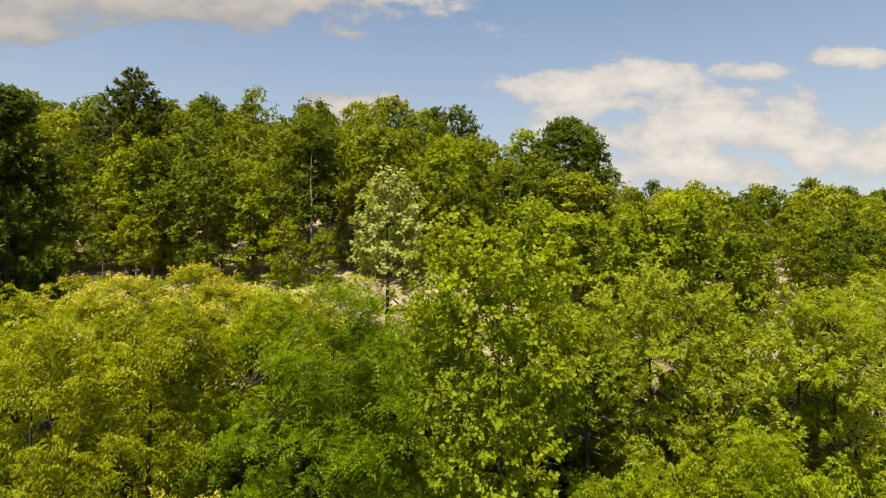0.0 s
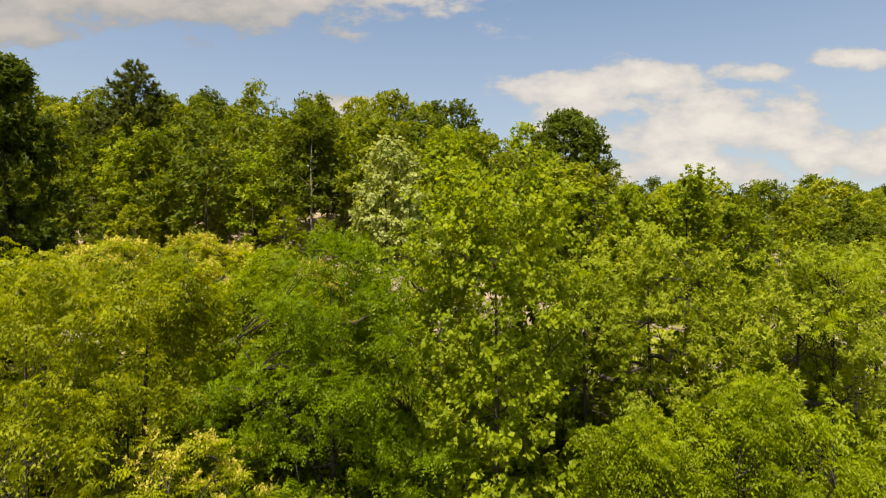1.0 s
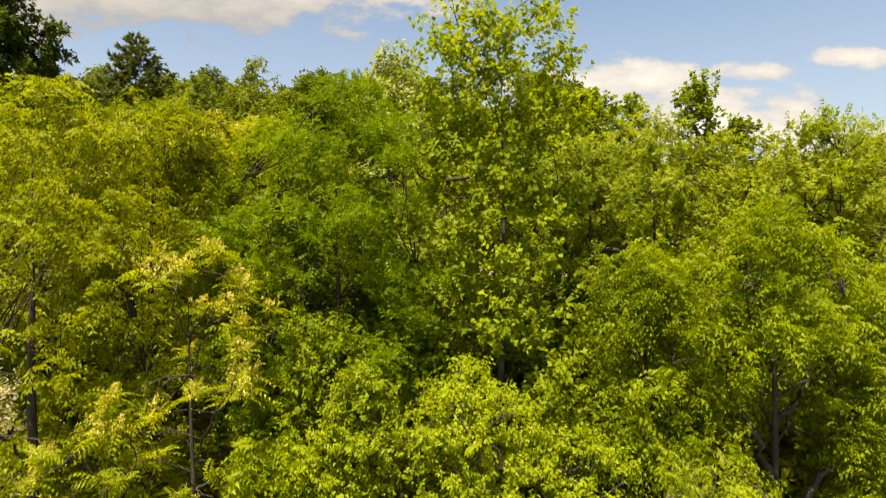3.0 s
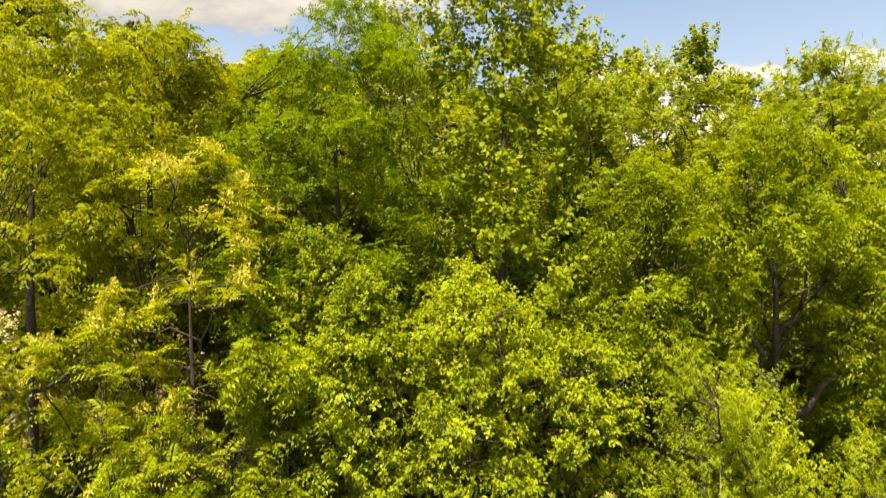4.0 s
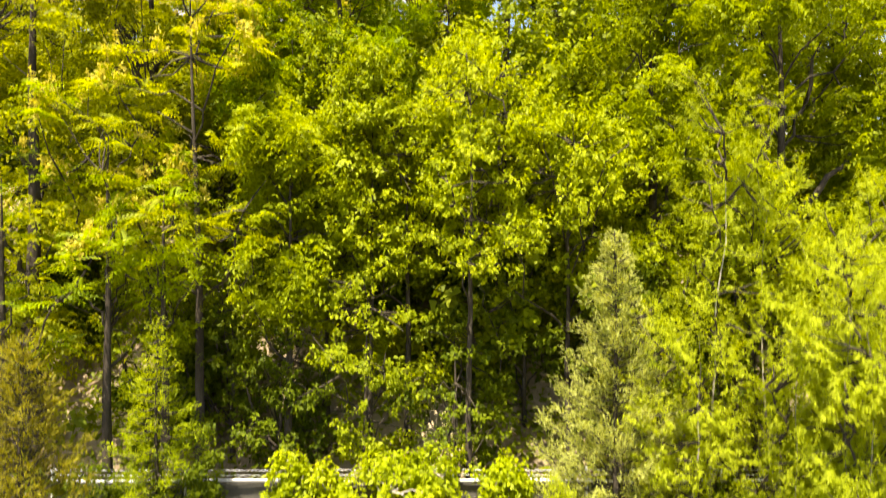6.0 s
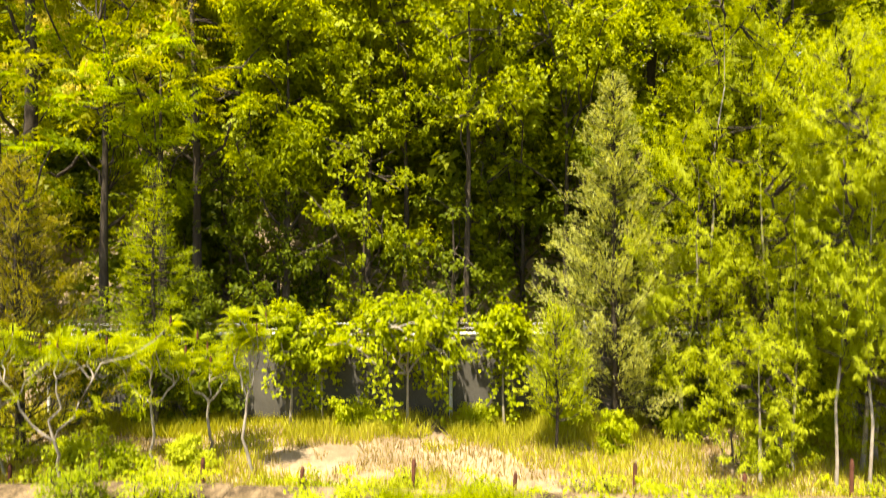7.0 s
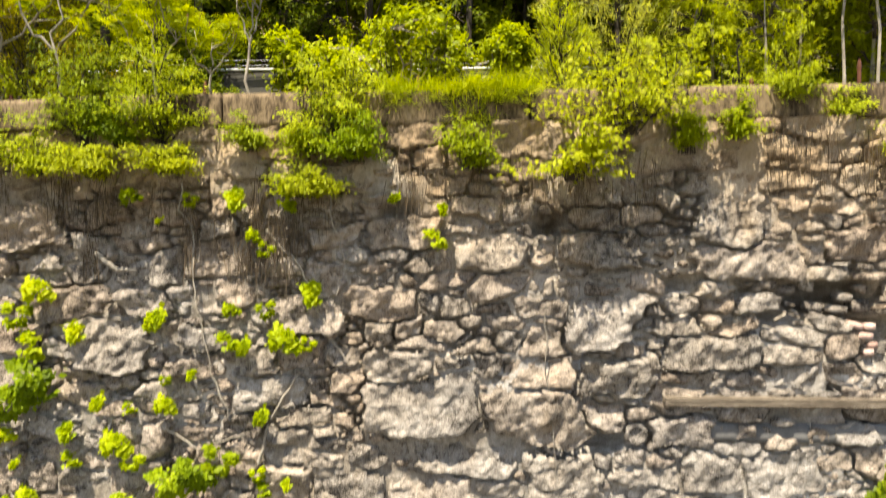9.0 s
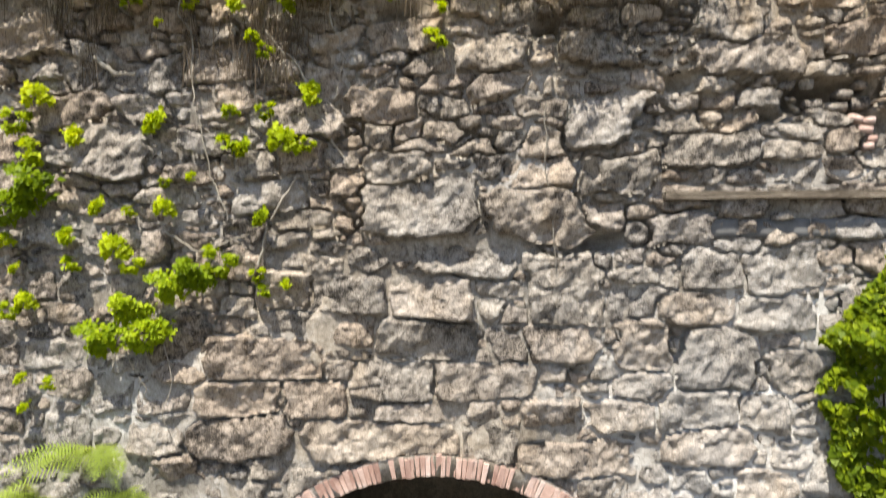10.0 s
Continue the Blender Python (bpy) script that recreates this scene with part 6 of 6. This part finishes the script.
# ---------------------------------------------------------------- creeper on the wall
def ivy_meshes(seed, w, h, count, leaf=0.085, mat=None):
    """A tuft of creeper: leaves hanging like shingles from short stems."""
    rng = np.random.default_rng(seed)
    m, st = Mass(), Mass()
    sub = max(4, count // 45)
    ca, cr = rng.uniform(0, 2 * np.pi, sub), np.sqrt(rng.uniform(0, 1, sub)) * 0.42
    pick = rng.integers(0, sub, count)
    x = np.cos(ca[pick]) * cr[pick] * w + rng.normal(0, 0.085, count) * w
    z = np.sin(ca[pick]) * cr[pick] * h + rng.normal(0, 0.075, count) * h
    r = np.hypot(x / w, z / h) * 2
    out = 0.07 + 0.30 * np.clip(1 - r, 0, 1) + rng.uniform(0, 0.10, count)
    p = np.stack([x, -out, z], 1)
    leaf_blades(m, p, np.array([[0, -0.7, 0.75]]) + rng.normal(0, 0.5, p.shape), leaf * rng.uniform(0.6, 1.25, count), rng, 0.75, 1.6)
    for k in range(3):
        tube(st, bent((rng.normal(0, w * 0.15), 0.02, h * 0.3), (rng.normal(0, w * 0.3), -0.07, rng.normal(0, h * 0.25)), rng, 0.1, 4), np.linspace(0.008, 0.004, 4), 4)
    return [("leaves", m.mesh("leaves", mat or M_IVY)), ("stem", st.mesh("stem", M_BARK, True))]


def build_creeper():
    rng = np.random.default_rng(61)
    protos = [ivy_meshes(400 + k, 1.0, 0.85, 150, 0.22) for k in range(5)] + [ivy_meshes(410 + k, 1.0, 0.75, 460, 0.13, M_CREEPER) for k in range(3)]
    first = {}
    # x, z, width of each tuft
    tufts_a = [(-3.77, 8.93, .24), (-3.07, 8.9, .16), (-2.54, 8.83, .32), (-2.0, 8.87, .28), (-3.4, 8.65, .12), (-2.34, 8.47, .18), (-2.2, 8.33, .18), (-0.2, 8.72, .18), (-0.3, 8.39, .25), (-0.7, 8.87, .18),
               (-4.87, 7.85, .36), (-5.13, 7.6, .3), (-4.41, 7.34, .3), (-5.0, 7.2, .32), (-3.4, 7.52, .36), (-2.6, 7.63, .2), (-2.2, 7.65, .2), (-1.68, 7.76, .33), (-2.65, 7.24, .26), (-2.4, 7.22, .26),
               (-2.0, 7.29, .38), (-1.72, 7.26, .16), (-4.9, 6.85, .55), (-5.2, 6.6, .5)]
    tufts_b = [(-4.1, 6.57, .26), (-3.37, 6.55, .26), (-3.36, 6.85, .12), (-3.05, 6.88, .14), (-3.8, 6.5, .14), (-2.2, 6.43, .26), (-3.95, 6.1, .36), (-3.76, 5.94, .24), (-4.5, 6.2, .26), (-4.5, 5.9, .2),
               (-5.1, 5.87, .16), (-5.25, 6.2, .22), (-2.3, 5.8, .16), (-1.95, 5.66, .15), (-2.25, 5.6, .16), (-3.0, 5.85, .5), (-3.3, 5.68, .45), (-2.75, 5.95, .35), (-3.75, 5.48, .5), (-4.1, 5.1, .5),
               (-3.6, 5.15, .5), (-5.0, 5.5, .25), (-5.2, 5.4, .2), (-5.05, 4.6, .14), (-4.75, 4.55, .14), (-5.0, 4.27, .16)]
    for i, (x, z, w) in enumerate(tufts_a + tufts_b):
        k = i % 5 if w < 0.4 else 5 + i % 3
        sx = w * 1.25
        m = Matrix.Translation((x, float(face_y(x)) - 0.10, z)) @ Euler((0, rng.uniform(-0.4, 0.4), 0)).to_matrix().to_4x4() @ Matrix.Diagonal((sx, max(sx, 0.42), sx, 1))
        if k not in first:
            first[k] = plant_tree("creeper_tuft", protos[k], (0, 0, 0), "bright green creeper tuft clinging to the stone wall", "creeper", "creeper tufts")
            first[k].matrix_world = m
        else:
            copy_thing(first[k], m).matrix_basis = m
    # the dense curtain of ivy at the wall's far end
    m = Mass()
    n = 12000
    z = rng.uniform(1.5, 6.15, n)
    edge = 3.98 - 0.10 * np.sin(z * 3.1 + 1) - 0.08 * np.sin(z * 7.3) + 0.75 * np.clip(z - 5.15, 0, 1) - 0.25 * np.exp(-((z - 5.05) / 0.12) ** 2) + 0.15 * np.clip(4.0 - z, 0, 1)
    x = edge + rng.exponential(0.85, n)
    keep = (x < 7.0) & (fractal(x, z, 1.6, 64, 3) > -0.12)
    x, z = x[keep], z[keep]
    lump = fractal(x, z, 3.0, 63, 3)
    p = np.stack([x, face_y(x) - 0.10 - 0.60 * np.clip(lump + 0.30, 0, 1) * smooth(x - np.interp(z, np.sort(z), edge[keep][np.argsort(z)]), 0, 0.4) - rng.uniform(0, 0.1, len(x)), z], 1)
    leaf_blades(m, p, np.array([[-0.1, -0.75, 0.65]]) + rng.normal(0, 0.6, p.shape), 0.10 * rng.uniform(0.6, 1.35, len(x)), rng, 0.8, 1.6)
    iv = thing("ivy_curtain", (0, 0, 0), "thick glossy green ivy hanging over the stone wall", "ivy")
    part("leaves", m.mesh("leaves", M_IVYDARK), iv)
    for k in range(5):
        s = Mass()
        xx = 4.8 + 0.3 * k
        tube(s, bent((xx, float(face_y(xx)) - 0.09, 1.5), (xx - 0.25, float(face_y(xx)) - 0.12, 5.8), rng, 0.03, 9), np.linspace(0.022, 0.006, 9), 5)
        part("stem", s.mesh("stem", M_BARK, True), iv)


M_IVYDARK = leaf_material("glossy_ivy_leaf", (0.035, 0.065, 0.004), (0.105, 0.155, 0.007), (0.33, 0.39, 0.015), 0.3, 0.4)
build_creeper()


def vine(points, r, label, bark=None):
    """A bare runner on the wall's face; points as (x, z)."""
    rng = np.random.default_rng(int(abs(points[0][0]) * 1000))
    pts = []
    for (xa, za), (xb, zb) in zip(points[:-1], points[1:]):
        seg = bent((xa, float(face_y(xa)) - 0.13, za), (xb, float(face_y(xb)) - 0.13, zb), rng, 0.03, 7)
        pts += list(seg if not pts else seg[1:])
    m = Mass()
    tube(m, pts, np.linspace(r, r * 0.55, len(pts)), 5)
    ob = new("bare_vine", m.mesh("bare_vine", bark or M_PALEBARK, True))
    tagged(ob, label, "vine", "bare vines on the wall")


for pts, r in (([(-3.2, 9.2), (-3.05, 7.95), (-2.9, 7.2), (-2.65, 6.4)], 0.012), ([(-2.2, 8.55), (-1.8, 8.1), (-1.6, 7.6), (-1.25, 7.0)], 0.016), ([(-4.2, 8.3), (-3.95, 8.1), (-3.72, 8.1)], 0.035),
               ([(-2.3, 5.9), (-2.15, 6.4), (-1.85, 6.9)], 0.02), ([(-3.4, 5.0), (-3.3, 4.6), (-3.42, 4.2), (-3.3, 3.9)], 0.007), ([(-3.4, 6.3), (-3.0, 6.05), (-2.4, 6.25)], 0.014), ([(0.95, 7.7), (1.0, 6.5), (1.05, 5.4)], 0.007),
               ([(-3.9, 5.2), (-3.8, 4.8), (-3.6, 4.5), (-3.7, 4.2)], 0.007), ([(-1.5, 9.0), (-1.3, 8.2), (-1.4, 7.8)], 0.008)):
    vine(pts, r, "thin bare runner of creeper on the stone wall")


def fern(x, z, seed, size=1.0):
    rng = np.random.default_rng(seed)
    ob = thing("fern", (x, float(face_y(x)) - 0.12, z), "light green feathery fern growing from the wall", "fern")
    for k in range(17):
        a = np.pi * (k + 0.5) / 17 + rng.normal(0, 0.2)
        d = unit(np.array([[np.cos(a) * 1.1, -0.55 - 0.5 * rng.uniform(), 0.35 + 0.7 * np.sin(a) * rng.uniform(0.2, 1)]]))
        n, ln = 46, size * rng.uniform(0.6, 1.15)
        t = np.linspace(0, 1, n)[:, None]
        rib = rng.normal(0, 0.05, 3) * np.array([1, 0, 1]) + d * ln * t - np.array([[0, 0, 0.55]]) * ln * t * t
        side = unit(np.cross(d, np.array([[0.0, -0.3, 1.0]])))
        wide = (ln * 0.20 * np.sin(np.pi * (0.10 + 0.90 * t)) ** 0.7)[:-1:2]
        mid = (rib[:-1:2] + rib[1::2]) / 2
        tips = [mid + sg * side * wide + d * wide * 0.35 - np.array([[0, 0, 0.35]]) * wide for sg in (-1, 1)]
        k0, h = np.arange(n // 2), n // 2
        stalk = np.stack([2 * k0[:-1] + 1, 2 * k0[:-1] + 2, n + 2 * h + k0[:-1]], 1)
        m = Mass()
        m.add(np.concatenate([rib, *tips, rib[1::2] + side * 0.006]), np.concatenate([np.stack([2 * k0, 2 * k0 + 1, n + k0], 1), np.stack([2 * k0 + 1, 2 * k0, n + h + k0], 1), stalk]))
        part("frond", m.mesh("frond", M_FERN), ob)


M_FERN = leaf_material("fern_leaf", (0.11, 0.16, 0.03), (0.23, 0.30, 0.06), (0.38, 0.44, 0.12), 0.38)
fern(-4.25, 3.75, 91, 1.0)
fern(-4.95, 3.25, 92)
fern(-3.75, 3.25, 93, 0.8)

# old timber lintel let into the wall, and the dressed slabs under it
lintel_rng = np.random.default_rng(15)
me = worn_box(3.6, 0.25, 0.085, lintel_rng, 0.006, 0.05)
for poly in me.polygons:
    poly.use_smooth = False
me.materials.append(M_TIMBER)
ob = new("timber_lintel", me)
ob.matrix_world = pose(4.02, float(face_y(4.02)) - 0.17, 6.585, 0, 0.2, -2.86)
tagged(ob, "weathered grey-brown timber lintel let into the stone wall", "beam")
for x, w in ((2.72, 0.7), (3.45, 0.75), (4.3, 0.9)):
    me = worn_box(w, 0.25, 0.21, lintel_rng, 0.006, 0.06)
    me.materials.append(M_SLATE)
    ob = part("dressed_slab", me, wall, "smooth blue-grey dressed slab")
    ob.matrix_basis = pose(x, float(face_y(x)) - 0.035, 6.16, 0, lintel_rng.normal(0, 1.0), -2.86)


# ---------------------------------------------------------------- pieces of the wall
for me, c in stone_meshes:
    ob = part("stone", me, wall)
    ob.matrix_basis = Matrix.Translation([float(q) for q in c])
build_arch()
